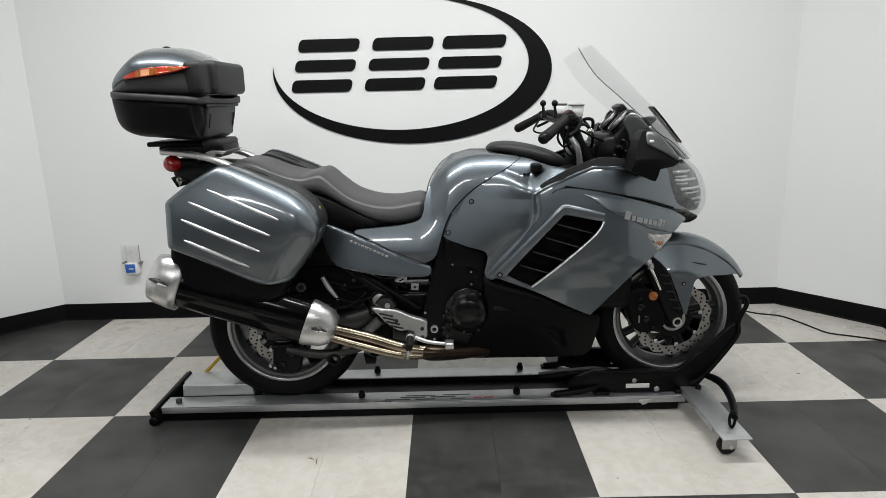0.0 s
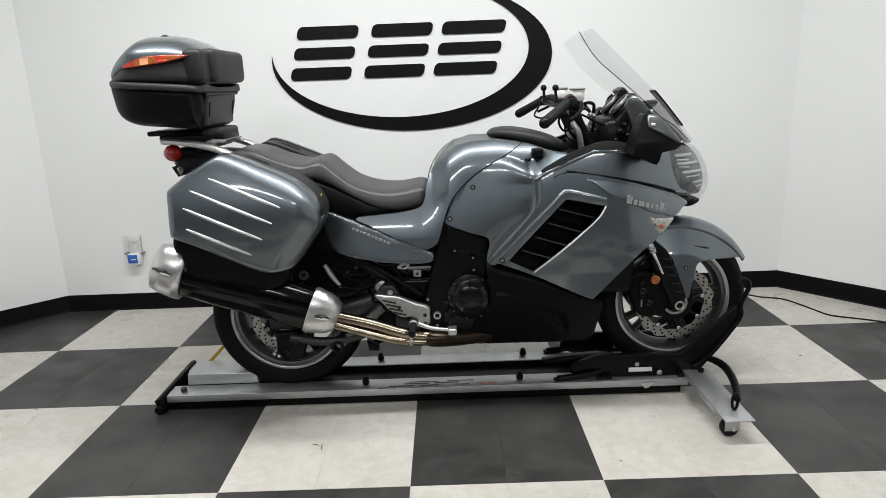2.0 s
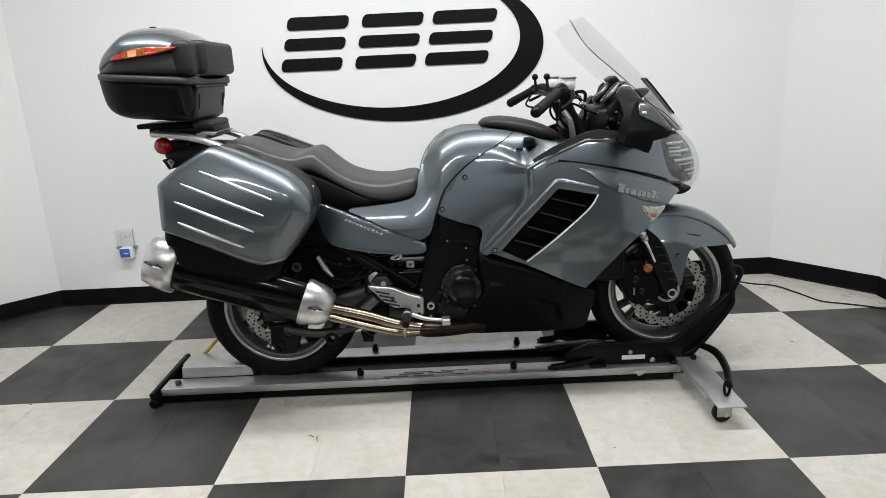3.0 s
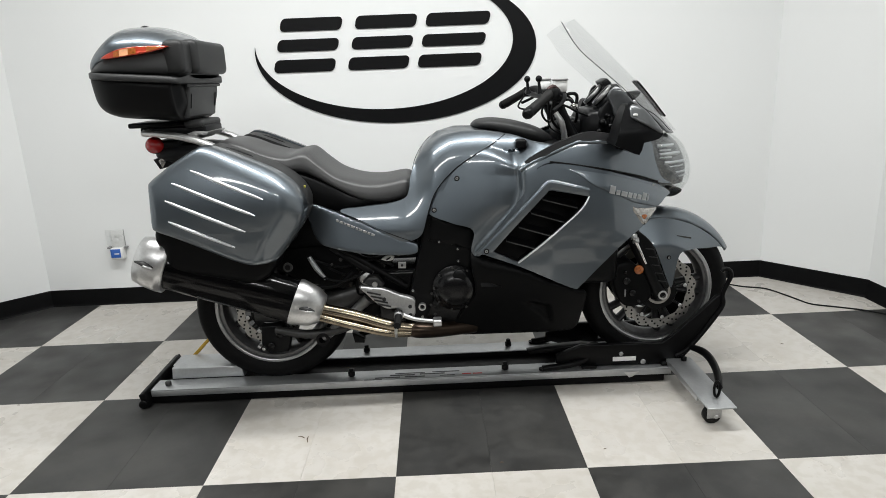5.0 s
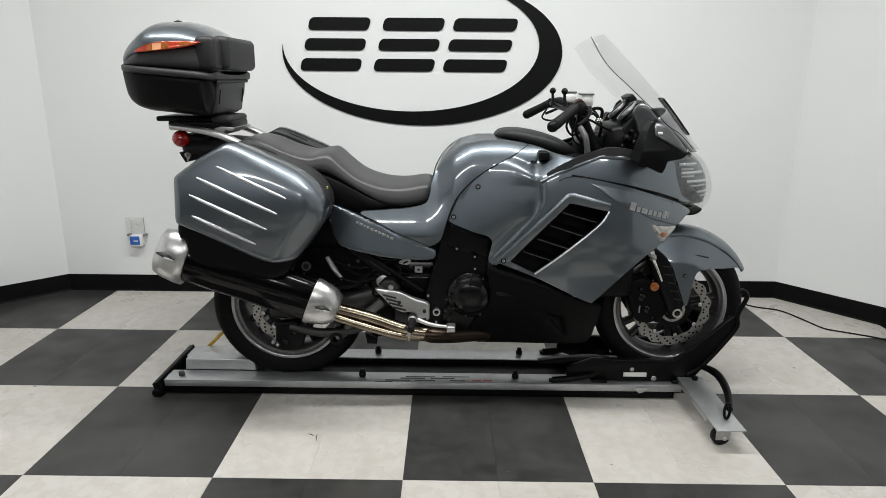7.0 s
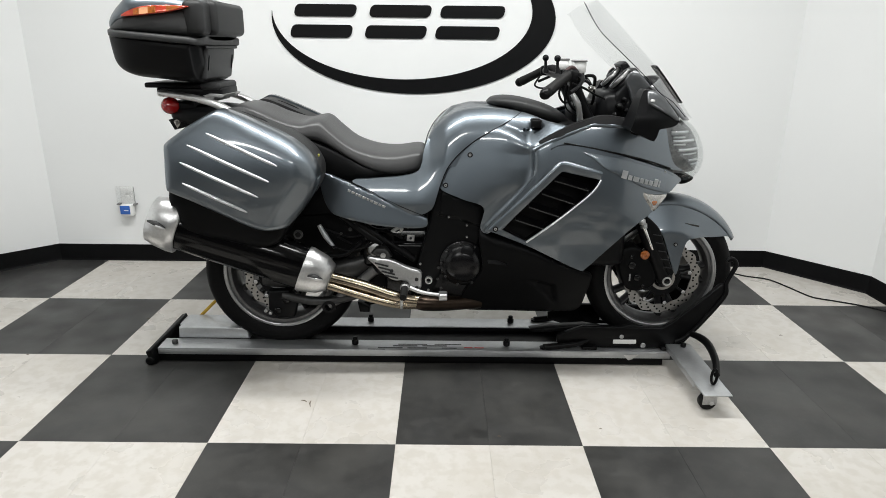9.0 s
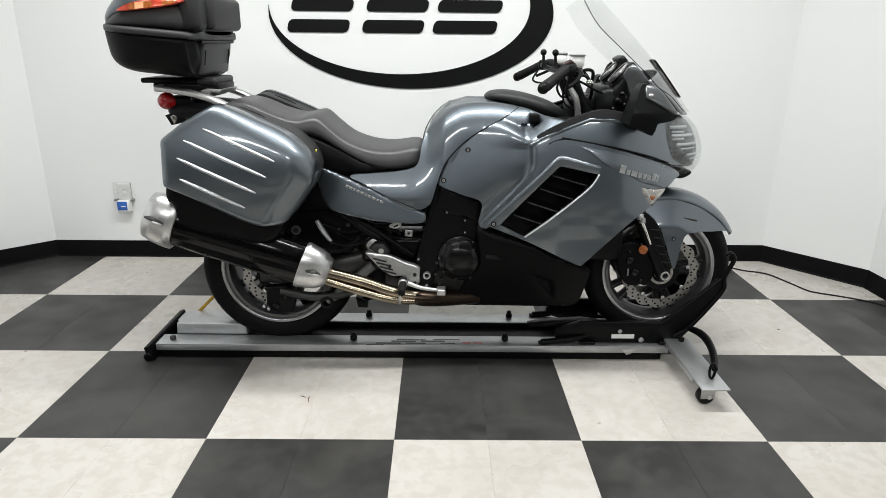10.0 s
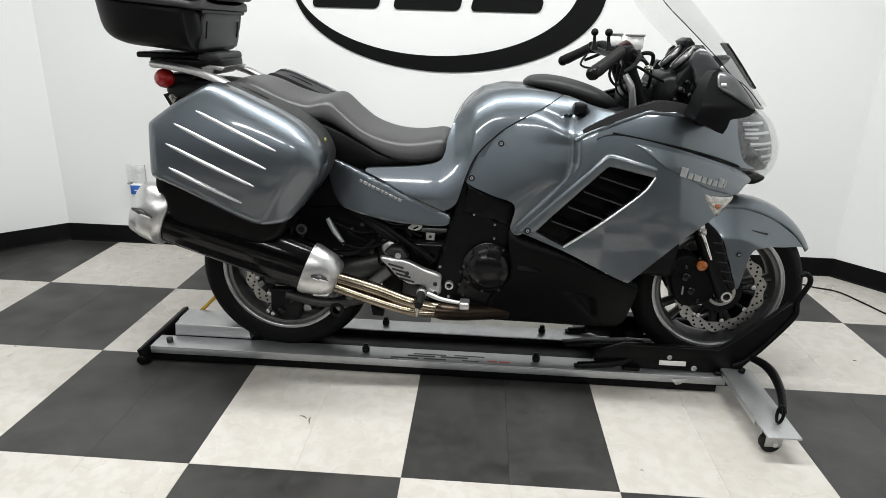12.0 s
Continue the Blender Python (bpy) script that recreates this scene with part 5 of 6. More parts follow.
bar("throttle_sleeve", [(1.062, -0.250, 1.158), (1.085, -0.235, 1.170), (1.105, -0.215, 1.160)], [0.006, 0.008, 0.006], RED_WRAP, "dark red wrapped sleeve", 8, 3)
part("ignition_cover", box(1.13, 1.23, -0.09, 0.09, 0.96, 1.05, 0.02, 3), SATIN_BLACK, bike)
part("hose_clip", disc(0.014, -0.01, 0.01, 14, 0.003), CHROME, bike).location = (1.175, -0.165, 1.095)

# front mudguard
GUARD_A, GUARD_Q = (28.0, 60.0), (0.62, 1.0)


def guard(a0, a1, n=30):
    """The crown over the tyre: an elliptical section that meets the sides on their slope."""
    bm = bmesh.new()
    rings = []
    for k in range(n + 1):
        deg = a0 + (a1 - a0) * k / n
        q, a = float(np.interp(deg, GUARD_A, GUARD_Q)), radians(deg)
        ring = []
        for m in range(15):
            b = radians(-65 + 130 * m / 14)
            r = 0.336 - 0.0665 * q * (1 - math.cos(b))
            ring.append(bm.verts.new((r * math.cos(a), 0.0686 * q * math.sin(b), r * math.sin(a))))
        rings.append(ring)
    return skin_rings(bm, rings, caps=False, closed=False)


mud = part("front_mudguard", guard(28.5, 122), PAINT, bike, "painted front mudguard")
mud.location = (1.54, 0, 0.355)
sol = mud.modifiers.new("thick", "SOLIDIFY")
sol.thickness = 0.004
P_MUD = [(1.446, 0.618), (1.476, 0.641), (1.530, 0.6515), (1.592, 0.6465), (1.665, 0.623), (1.731, 0.584), (1.772, 0.551), (1.800, 0.520), (1.785, 0.524), (1.727, 0.527), (1.662, 0.532), (1.617, 0.524), (1.601, 0.493), (1.592, 0.439), (1.579, 0.383), (1.561, 0.417), (1.534, 0.488), (1.500, 0.562)]


def mud_depth(x, z):
    """The guard's side, curving in over the tyre towards its rim."""
    r, deg = math.hypot(x - 1.54, z - 0.355), math.degrees(math.atan2(z - 0.355, x - 1.54))
    q = float(np.interp(deg, GUARD_A, GUARD_Q))
    rim = 0.336 - 0.0384 * q
    return min(0.0622 * q + 0.46 * (rim - r), 0.107) + 0.10 * max(0.0, 0.45 - z)


P_GUARD = [(1.431, 0.619), (1.486, 0.576), (1.518, 0.500), (1.546, 0.431), (1.564, 0.396), (1.546, 0.389), (1.499, 0.463), (1.452, 0.540)]
for s in (-1, 1):
    part("mudguard_side", shell(P_MUD, mud_depth, s, edge=0.0, thick=0.006, step=0.012), PAINT, bike)
    guard_ob = part("fork_guard", shell(P_GUARD, lambda x, z: 0.134, s, edge=0.006, thick=0.03), SATIN_BLACK, bike, "ribbed black fork guard")
    for k in range(5):
        x, z = 1.480 + 0.0135 * k, 0.550 - 0.033 * k
        part("guard_rib", turned(box(-0.016, 0.016, -0.002, 0.002, -0.0015, 0.0015, 0.0005), pose(x, s * 0.135, z, 0, 8, 0)), GREY_PLASTIC, guard_ob)
    screw(1.565, s * (mud_depth(1.565, 0.505) + 0.001), 0.505, 0.008, s)
    part("mudguard_mark", plate([(1.60, 0.588), (1.655, 0.578), (1.655, 0.572), (1.60, 0.582)], s * (mud_depth(1.63, 0.58) - 0.004), s * (mud_depth(1.63, 0.58) + 0.002)), DARK_INK, bike)
    lens = part("fork_reflector", disc(0.018, s * 0.135, s * 0.122, 24, 0.003), AMBER, bike, "round amber reflector")
    lens.location = (1.443, 0, 0.467)
    part("brake_caliper", shell([(1.345, 0.465), (1.375, 0.492), (1.423, 0.492), (1.470, 0.445), (1.500, 0.390), (1.500, 0.345), (1.467, 0.318), (1.405, 0.312), (1.372, 0.345), (1.350, 0.405)], lambda x, z: 0.118, s, inner=0.05, edge=0.012, n=3), COWL_BLACK, bike, "black brake caliper")
    for x0, z0, r in ((1.40, 0.42, 0.016), (1.425, 0.37, 0.015), (1.395, 0.455, 0.008), (1.45, 0.335, 0.008)):
        part("caliper_cap", disc(r, s * 0.112, s * 0.124, 18, 0.003), ENGINE_BLACK, bike).location = (x0, 0, z0)
    part("caliper_mark", box(1.393, 1.399, min(s * 0.118, s * 0.1195), max(s * 0.118, s * 0.1195), 0.355, 0.385, 0.0005), GREY_CAP, bike)
    bar("brake_hose", [(1.415, s * 0.130, 0.60), (1.430, s * 0.134, 0.57), (1.447, s * 0.136, 0.535), (1.468, s * 0.134, 0.492)], [0.010, 0.008, 0.006, 0.004], CHROME, "bright brake hose", 8, 3)
    for z in (0.60, 0.585):
        part("hose_collar", turned(disc(0.013, -0.01, 0.01, 12, 0.002), pose(1.418 + (0.6 - z) * 0.5, s * 0.132, z, 60, 0, 0)), CAST_ALU, bike)
    ring = revolve([(0.012, s * 0.122), (0.018, s * 0.122), (0.018, s * 0.135), (0.012, s * 0.135)], 24)
    axle = part("axle_nut", ring, BRUSHED, bike, "bare metal axle end")
    axle.location = (1.54, 0, 0.360)
    tone = revolve([(0.038, s * 0.082), (0.048, s * 0.082), (0.048, s * 0.086), (0.038, s * 0.086)], 48)
    part("sensor_ring", tone, ROTOR, bike).location = (1.54, 0, 0.355)

SCORCHED = material("scorched_steel", (0.045, 0.032, 0.024), 0.3, 0.9, grain=0.3, grain_scale=25, stain=0.4, stain_scale=9)
# engine, exhaust pipes, footrests
clutch = part("clutch_cover", revolve([(0.0, -0.254), (0.020, -0.253), (0.040, -0.249), (0.056, -0.242), (0.068, -0.232), (0.074, -0.224), (0.086, -0.221), (0.088, -0.216), (0.088, -0.18), (0.0, -0.18)], 48, False), ENGINE_BLACK, bike, "round black clutch cover")
clutch.location = (0.729, 0, 0.455)
for k in range(9):
    a = 2 * math.pi * k / 9 + 0.3
    bolt(0.729 + 0.081 * math.cos(a), -0.229, 0.455 + 0.081 * math.sin(a), 0.0042, DARK_CAST)
part("clutch_cap", disc(0.025, -0.246, -0.225, 20, 0.004), SATIN_BLACK, bike).location = (0.744, 0, 0.508)
for x, z in ((0.569, 0.450), (0.561, 0.412), (0.559, 0.369), (0.634, 0.390), (0.648, 0.353), (0.638, 0.436), (0.657, 0.481), (0.60, 0.345)):
    bolt(x, -0.214, z, 0.0048, DARK_CAST if x > 0.62 else CAST_ALU)
ring = part("frame_eye", revolve([(0.009, -0.222), (0.014, -0.222), (0.014, -0.205), (0.009, -0.205)], 20), BRUSHED, bike)
ring.location = (0.601, 0, 0.386)
for pts, r in (([(0.20, -0.245, 0.412), (0.29, -0.242, 0.388), (0.371, -0.238, 0.363), (0.468, -0.232, 0.326), (0.56, -0.222, 0.305), (0.66, -0.20, 0.295)], 0.022),
               ([(0.20, -0.262, 0.386), (0.26, -0.260, 0.366), (0.329, -0.256, 0.342), (0.467, -0.246, 0.299), (0.56, -0.230, 0.288), (0.66, -0.21, 0.282)], 0.015)):
    bar("exhaust_pipe", pts, r, PIPE, "heat-tinted exhaust pipe", 16, 5)
bar("collector", [(0.555, -0.222, 0.299), (0.585, -0.218, 0.294), (0.66, -0.200, 0.286), (0.80, -0.16, 0.280)], [0.026, 0.031, 0.030, 0.028], SCORCHED, "scorched brown exhaust collector", 16, 4, 1.1)
bar("pipe_clamp", [(0.505, -0.258, 0.345), (0.50, -0.262, 0.315), (0.50, -0.252, 0.285)], 0.006, CAST_ALU, "", 8, 2)
P_FOOT = [(0.371, 0.478), (0.42, 0.474), (0.465, 0.467), (0.516, 0.443), (0.571, 0.423), (0.574, 0.39), (0.572, 0.358), (0.536, 0.354), (0.518, 0.380), (0.500, 0.388), (0.470, 0.388), (0.43, 0.413), (0.40, 0.445)]
for s in (-1, 1):
    foot = part("footrest_bracket", shell(P_FOOT, lambda x, z: 0.232, s, thick=0.02, edge=0.006, n=3, step=0.015), CAST_ALU, bike, "silver footrest bracket")
    for k in range(4):
        part("bracket_groove", turned(box(-0.026, 0.026, -0.002, 0.002, -0.003, 0.003), pose(0.425 + 0.012 * k, s * 0.2325, 0.452 - 0.016 * k, 0, 14, 0)), GREY_PLASTIC, foot)
    for x, z in ((0.462, 0.428), (0.556, 0.395), (0.556, 0.362)):
        bolt(x, s * 0.234, z, 0.007, GREY_PLASTIC)
    bar("footpeg", [(0.512, s * 0.225, 0.372), (0.512, s * 0.26, 0.366), (0.510, s * 0.33, 0.358)], [0.016, 0.015, 0.013], RUBBER, "rubber-topped footpeg", 12, 2, 1.0)
    part("peg_hinge", disc(0.017, s * 0.228, s * 0.262, 16, 0.003), CAST_ALU, bike).location = (0.512, 0, 0.366)
    bar("peg_feeler", [(0.508, s * 0.325, 0.356), (0.505, s * 0.325, 0.325)], 0.004, BRUSHED, "", 8, 0)
    bar("foot_lever", [(0.53, s * 0.245, 0.366), (0.575, s * 0.25, 0.350), (0.63, s * 0.262, 0.346), (0.655, s * 0.268, 0.347)], [0.009, 0.008, 0.007, 0.008], BRUSHED, "silver foot lever", 8, 3)
    part("lever_pad", box(0.640, 0.672, min(s * 0.255, s * 0.30), max(s * 0.255, s * 0.30), 0.335, 0.360, 0.005), BRUSHED, bike)
    bar("frame_strut", [(0.30, s * 0.165, 0.615), (0.343, s * 0.165, 0.588), (0.44, s * 0.168, 0.522), (0.545, s * 0.172, 0.452)], 0.011, BOX_BLACK, "dark frame strut", 8, 2, 0.7)
    bar("frame_strut", [(0.27, s * 0.155, 0.62), (0.36, s * 0.158, 0.55), (0.42, s * 0.16, 0.515)], 0.016, SATIN_BLACK, "", 8, 2, 0.7)
part("swingarm", loft([(-0.06, 0.12, 0.31, 0.37), (0.0, 0.125, 0.30, 0.40), (0.12, 0.125, 0.31, 0.40), (0.30, 0.12, 0.34, 0.44), (0.45, 0.10, 0.36, 0.48)], 4.0, 20, 3), DARK_CAST, bike, "dark cast swingarm")
bar("shock_link", [(0.182, -0.150, 0.580), (0.206, -0.150, 0.535), (0.238, -0.150, 0.490)], [0.008, 0.011, 0.006], BRIGHT_TRIM, "bright linkage rod", 10, 3)
part("shock_body", tube([(0.25, -0.06, 0.62), (0.30, -0.06, 0.50), (0.33, -0.06, 0.40)], 0.035, 14, 2), ENGINE_BLACK, bike)
for k in range(6):
    t = k / 5
    part("shock_coil", turned(revolve([(0.034, -0.004), (0.042, 0.0), (0.034, 0.004)], 20), pose(0.255 + 0.07 * t, -0.06, 0.61 - 0.19 * t, 70, 0, 90)), GREY_PLASTIC, bike)
part("fluid_pot", disc(0.028, -0.17, -0.12, 20, 0.006), CAST_ALU, bike).location = (0.395, 0, 0.490)
bar("brake_line", [(0.22, -0.15, 0.50), (0.29, -0.165, 0.485), (0.36, -0.165, 0.50), (0.40, -0.165, 0.525)], 0.005, SATIN_BLACK, "", 8, 3)
bar("brake_line", [(0.20, -0.15, 0.46), (0.28, -0.16, 0.468), (0.345, -0.16, 0.52)], 0.009, SATIN_BLACK, "", 8, 3)
bolt(0.135, -0.300, 0.586, 0.017, DARK_CAST)
part("eye_recess", disc(0.010, -0.304, -0.300, 16), SATIN_BLACK, bike).location = (0.135, 0, 0.586)
part("yellow_sticker", box(0.226, 0.231, -0.342, -0.332, 0.873, 0.882, 0.001), STICKER, bike)
part("bracket_tab", turned(box(-0.015, 0.015, -0.003, 0.003, -0.013, 0.013, 0.002), pose(0.531, -0.160, 0.536, 0, 4, 0)), CAST_ALU, bike, "bare metal tab")
bolt(0.531, -0.164, 0.536, 0.005, GREY_PLASTIC)
part("white_cap", plate([(0.455, 0.562), (0.468, 0.574), (0.490, 0.579), (0.503, 0.573), (0.497, 0.560), (0.478, 0.555)], -0.166, -0.155, 0.003, 3), PLASTIC_WHITE, bike, "small white oval cap")
bar("cap_slit", [(0.474, -0.1665, 0.561), (0.490, -0.1665, 0.570)], 0.003, SATIN_BLACK, "", 6, 0)
# added black sheet that stands for the shade over the wheel's upper rim
part("inner_guard", plate([(0.02, 0.60), (0.30, 0.62), (0.36, 0.50), (0.30, 0.44), (0.16, 0.47), (0.05, 0.53)], -0.126, -0.119, 0.002), COWL_BLACK, bike)
# added sheet: keeps the white wall from showing through, in place of dark clutter
part("splash_guard", plate([(-0.16, 0.64), (0.02, 0.70), (0.34, 0.66), (0.42, 0.42), (0.36, 0.34), (0.18, 0.40), (0.0, 0.42), (-0.14, 0.46)], 0.100, 0.106), SATIN_BLACK, bike, "added black sheet standing for dark clutter behind the wheel")
STAND_GREY = material("grey_cast_stand", (0.20, 0.20, 0.20), 0.45, 0.7, grain=0.2, grain_scale=60, bump=0.1)
bar("side_stand", [(0.60, 0.10, 0.235), (0.47, 0.06, 0.212), (0.38, 0.03, 0.198), (0.318, 0.0, 0.196)], [0.014, 0.012, 0.010, 0.010], SATIN_BLACK, "black side stand", 10, 3)
part("stand_foot", plate([(0.302, 0.214), (0.316, 0.210), (0.352, 0.190), (0.350, 0.168), (0.310, 0.170)], -0.025, 0.025, 0.004), SATIN_BLACK, bike)
stub = part("tail_pipe_bung", revolve([(0.015, -0.155), (0.026, -0.155), (0.026, -0.09), (0.015, -0.09)], 20), SATIN_BLACK, bike)
stub.location = (0.205, 0, 0.245)
bar("centre_stand", [(0.205, -0.130, 0.243), (0.30, -0.130, 0.320), (0.39, -0.125, 0.395)], [0.017, 0.019, 0.021], STAND_GREY, "grey cast stand leg", 10, 2)
# added black filler that darkens a gap where pale floor would show
part("linkage_cover", plate([(0.355, 0.28), (0.424, 0.275), (0.43, 0.45), (0.36, 0.45)], -0.085, -0.075, 0.002), COWL_BLACK, bike)
# slots drawn by colour: a dark bar for their shadow, a bright one for the highlight
for at, near, far in ((M0, (-0.02, -0.071, 0.022), (0.040, -0.077, -0.004)), (M1, (-0.068, -0.079, 0.034), (-0.018, -0.066, 0.015))):
    a, b = at + Vector(near), at + Vector(far)
    part("cap_slot", tube([a, (a + b) / 2 + Vector((0, -0.002, 0.002)), b], [0.003, 0.012, 0.004], 8, 3), DARK_CAST, muffler)
    part("slot_floor", tube([a + Vector((0.004, -0.004, -0.004)), (a + b) / 2 + Vector((0.002, -0.007, -0.003)), b + Vector((0, -0.004, -0.001))], [0.001, 0.008, 0.003], 8, 3), BRUSHED, muffler)
part("outlet_hole", muffler_piece([(-0.061, 0.034, 0.054), (-0.0605, 0.034, 0.054)]), SATIN_BLACK, muffler)
part("rear_caliper", plate([(-0.035, 0.301), (0.044, 0.308), (0.080, 0.255), (0.062, 0.192), (-0.004, 0.186), (-0.040, 0.225)], -0.135, -0.09, 0.008), SATIN_BLACK, bike, "black rear brake caliper")
for x, z, r in ((0.0, 0.222, 0.014), (0.035, 0.265, 0.014)):
    part("caliper_cap", disc(r, -0.142, -0.13, 18, 0.003), ENGINE_BLACK, bike).location = (x, 0, z)
for x, z in ((-0.052, 0.215), (-0.035, 0.205)):
    part("caliper_bolt", disc(0.007, -0.13, -0.10, 10, 0.001), BRUSHED, bike).location = (x, 0, z)
bar("stand_brace", [(0.225, -0.118, 0.240), (0.27, -0.118, 0.270), (0.31, -0.116, 0.300)], 0.006, BRUSHED, "bright stand edge", 8, 2)
part("foot_boss", plate([(0.383, 0.488), (0.405, 0.511), (0.441, 0.509), (0.463, 0.475), (0.434, 0.462)], -0.215, -0.17, 0.008), DARK_CAST, bike, "dark cast boss")
bolt(0.430, -0.222, 0.484, 0.010, BRUSHED)
part("wiring_plug", plate([(0.509, 0.499), (0.536, 0.502), (0.542, 0.478), (0.515, 0.471)], -0.140, -0.13, 0.004), BRUSHED, bike)
for pts in ([(0.20, -0.13, 0.56), (0.30, -0.15, 0.535), (0.42, -0.15, 0.56), (0.50, -0.15, 0.53)], [(0.24, -0.12, 0.53), (0.33, -0.15, 0.50), (0.46, -0.15, 0.505), (0.53, -0.16, 0.47)], [(0.34, -0.14, 0.60), (0.40, -0.155, 0.57), (0.46, -0.155, 0.575), (0.51, -0.15, 0.60)]):
    bar("wire", pts, 0.0045, BOX_BLACK, "", 8, 4)
for x, z, r in ((0.30, 0.565, 0.007), (0.265, 0.548, 0.005), (0.41, 0.585, 0.006), (0.47, 0.56, 0.007), (0.36, 0.53, 0.005), (0.52, 0.575, 0.006)):
    bolt(x, -0.152, z, r, DARK_CAST)
part("shaft_drive", plate([(-0.10, 0.30), (-0.06, 0.255), (0.10, 0.235), (0.45, 0.335), (0.45, 0.46), (0.10, 0.45), (-0.06, 0.44), (-0.10, 0.39)], 0.085, 0.150, 0.012), DARK_CAST, bike, "dark shaft drive housing")
bar("lower_link", [(0.02, -0.128, 0.285), (0.14, -0.132, 0.262), (0.26, -0.135, 0.275), (0.36, -0.135, 0.315)], [0.016, 0.018, 0.018, 0.020], DARK_CAST, "cast swingarm link", 10, 3)

# ---- the dolly under the motorcycle ----
dolly = thing("motorcycle_dolly", "low aluminium and black steel motorcycle dolly on castors", "dolly", (0.64, MID_Y, 0))


def dpart(name, bm, mat, label=""):
    """A part given in room coordinates."""
    turned(bm, Matrix.Translation((-0.64, -MID_Y, 0)))
    return part(name, bm, mat, dolly, label)


for s in (-1, 1):
    y0, y1 = sorted((MID_Y + s * 0.160, MID_Y + s * 0.070))
    rail = dpart("rail", box(-0.385, 1.685, y0, y1, 0.058, 0.064, 0.0015), ALU, "scuffed aluminium rail")
    yl = MID_Y + s * 0.160
    dpart("rail_lip", box(-0.385, 1.685, min(yl, yl - s * 0.004), max(yl, yl - s * 0.004), 0.036, 0.0585, 0.001), ALU)
    yb = sorted((MID_Y + s * 0.154, MID_Y + s * 0.085))
    dpart("side_beam", box(-0.40, 1.66, yb[0], yb[1], 0.004, 0.056, 0.003), BLACK_STEEL, "black steel beam")
    for x in (0.405, 1.025):
        knob = join(turned(disc(0.014, -0.010, 0.010, 14, 0.003), pose(0, 0, 0.012, 90, 0, 0)), turned(disc(0.010, -0.006, 0.006, 12, 0.002), pose(0, 0, 0.028, 90, 0, 0)))
        turned(knob, Matrix.Translation((x + (0.04 if s > 0 else 0), MID_Y + s * 0.115, 0.064)))
        dpart("knob", knob, BLACK_STEEL)
    nut = turned(disc(0.013, -0.008, 0.008, 6, 0.002), pose(-0.33, MID_Y + s * 0.12, 0.072, 90, 0, 0))
    dpart("nut", nut, DARK_CAST)
dpart("wheel_channel", box(-0.36, 1.70, MID_Y - 0.082, MID_Y + 0.082, 0.006, 0.040, 0.003), BLACK_STEEL, "black wheel channel")
dpart("channel_wall", box(0.42, 1.20, MID_Y + 0.070, MID_Y + 0.082, 0.040, 0.060, 0.001), BLACK_STEEL)
bm = plate([(-0.335, 0.064), (-0.330, 0.112), (-0.05, 0.112), (-0.04, 0.064)], MID_Y - 0.068, MID_Y + 0.068, 0.004)
dpart("rear_ramp", bm, ALU, "bright aluminium wheel stop")
bm = turned(box(-0.012, 0.012, -0.19, 0.19, -0.028, 0.032, 0.004), pose(-0.402, MID_Y, 0.032, 0, -18, 0))
dpart("end_plate", bm, BLACK_STEEL, "black end plate")
dpart("end_roller", turned(disc(0.018, -0.02, 0.02, 16, 0.003), pose(-0.408, MID_Y - 0.175, 0.019)), BLACK_STEEL)
# front cross arm on castors
for s in (-1, 1):
    y0, y1 = sorted((MID_Y + s * 0.13, MID_Y + s * 0.535))
    bm = box(1.672, 1.772, y0, y1, 0.082, 0.088, 0.0015)
    yi = sorted((MID_Y + s * 0.13, MID_Y + s * 0.44))
    bm = join(bm, box(1.672, 1.676, yi[0], yi[1], 0.066, 0.083, 0.001), box(1.768, 1.772, yi[0], yi[1], 0.066, 0.083, 0.001))
    arm = dpart("cross_arm", bm, ALU, "aluminium outrigger arm")
    cy = MID_Y + s * 0.475
    dpart("castor_fork", join(box(1.690, 1.740, cy - 0.018, cy - 0.014, 0.025, 0.080, 0.001), box(1.690, 1.740, cy + 0.014, cy + 0.018, 0.025, 0.080, 0.001), box(1.690, 1.740, cy - 0.018, cy + 0.018, 0.077, 0.082, 0.001)), CAST_ALU, "zinc castor fork")
    dpart("castor_wheel", turned(disc(0.032, -0.013, 0.013, 24, 0.004), pose(1.712, cy, 0.0325)), RUBBER, "black castor wheel")
    dpart("castor_hub", turned(disc(0.008, -0.0195, 0.0195, 12, 0.001), pose(1.722, cy, 0.0305)), BRUSHED)
    pts = [(1.768, MID_Y + s * 0.13, 0.135), (1.792, MID_Y + s * 0.18, 0.138), (1.800, MID_Y + s * 0.24, 0.134), (1.784, MID_Y + s * 0.34, 0.126), (1.750, MID_Y + s * 0.44, 0.116)]
    dpart("brace", tube(pts, [0.012, 0.015, 0.015, 0.014, 0.011], 10, 4), BLACK_STEEL, "bent black brace")
    loop = [(1.730 + 0.010 * math.cos(a), MID_Y + s * 0.465, 0.123 + 0.030 * math.sin(a)) for a in (2 * math.pi * k / 12 for k in range(13))]
    dpart("brace_ring", tube(loop, 0.005, 8, 0), BLACK_STEEL, "black tie-down ring")
    dpart("arm_bolt", turned(disc(0.012, -0.008, 0.008, 6, 0.002), pose(1.735, MID_Y + s * 0.155, 0.096, 90, 0, 0)), BLACK_STEEL)
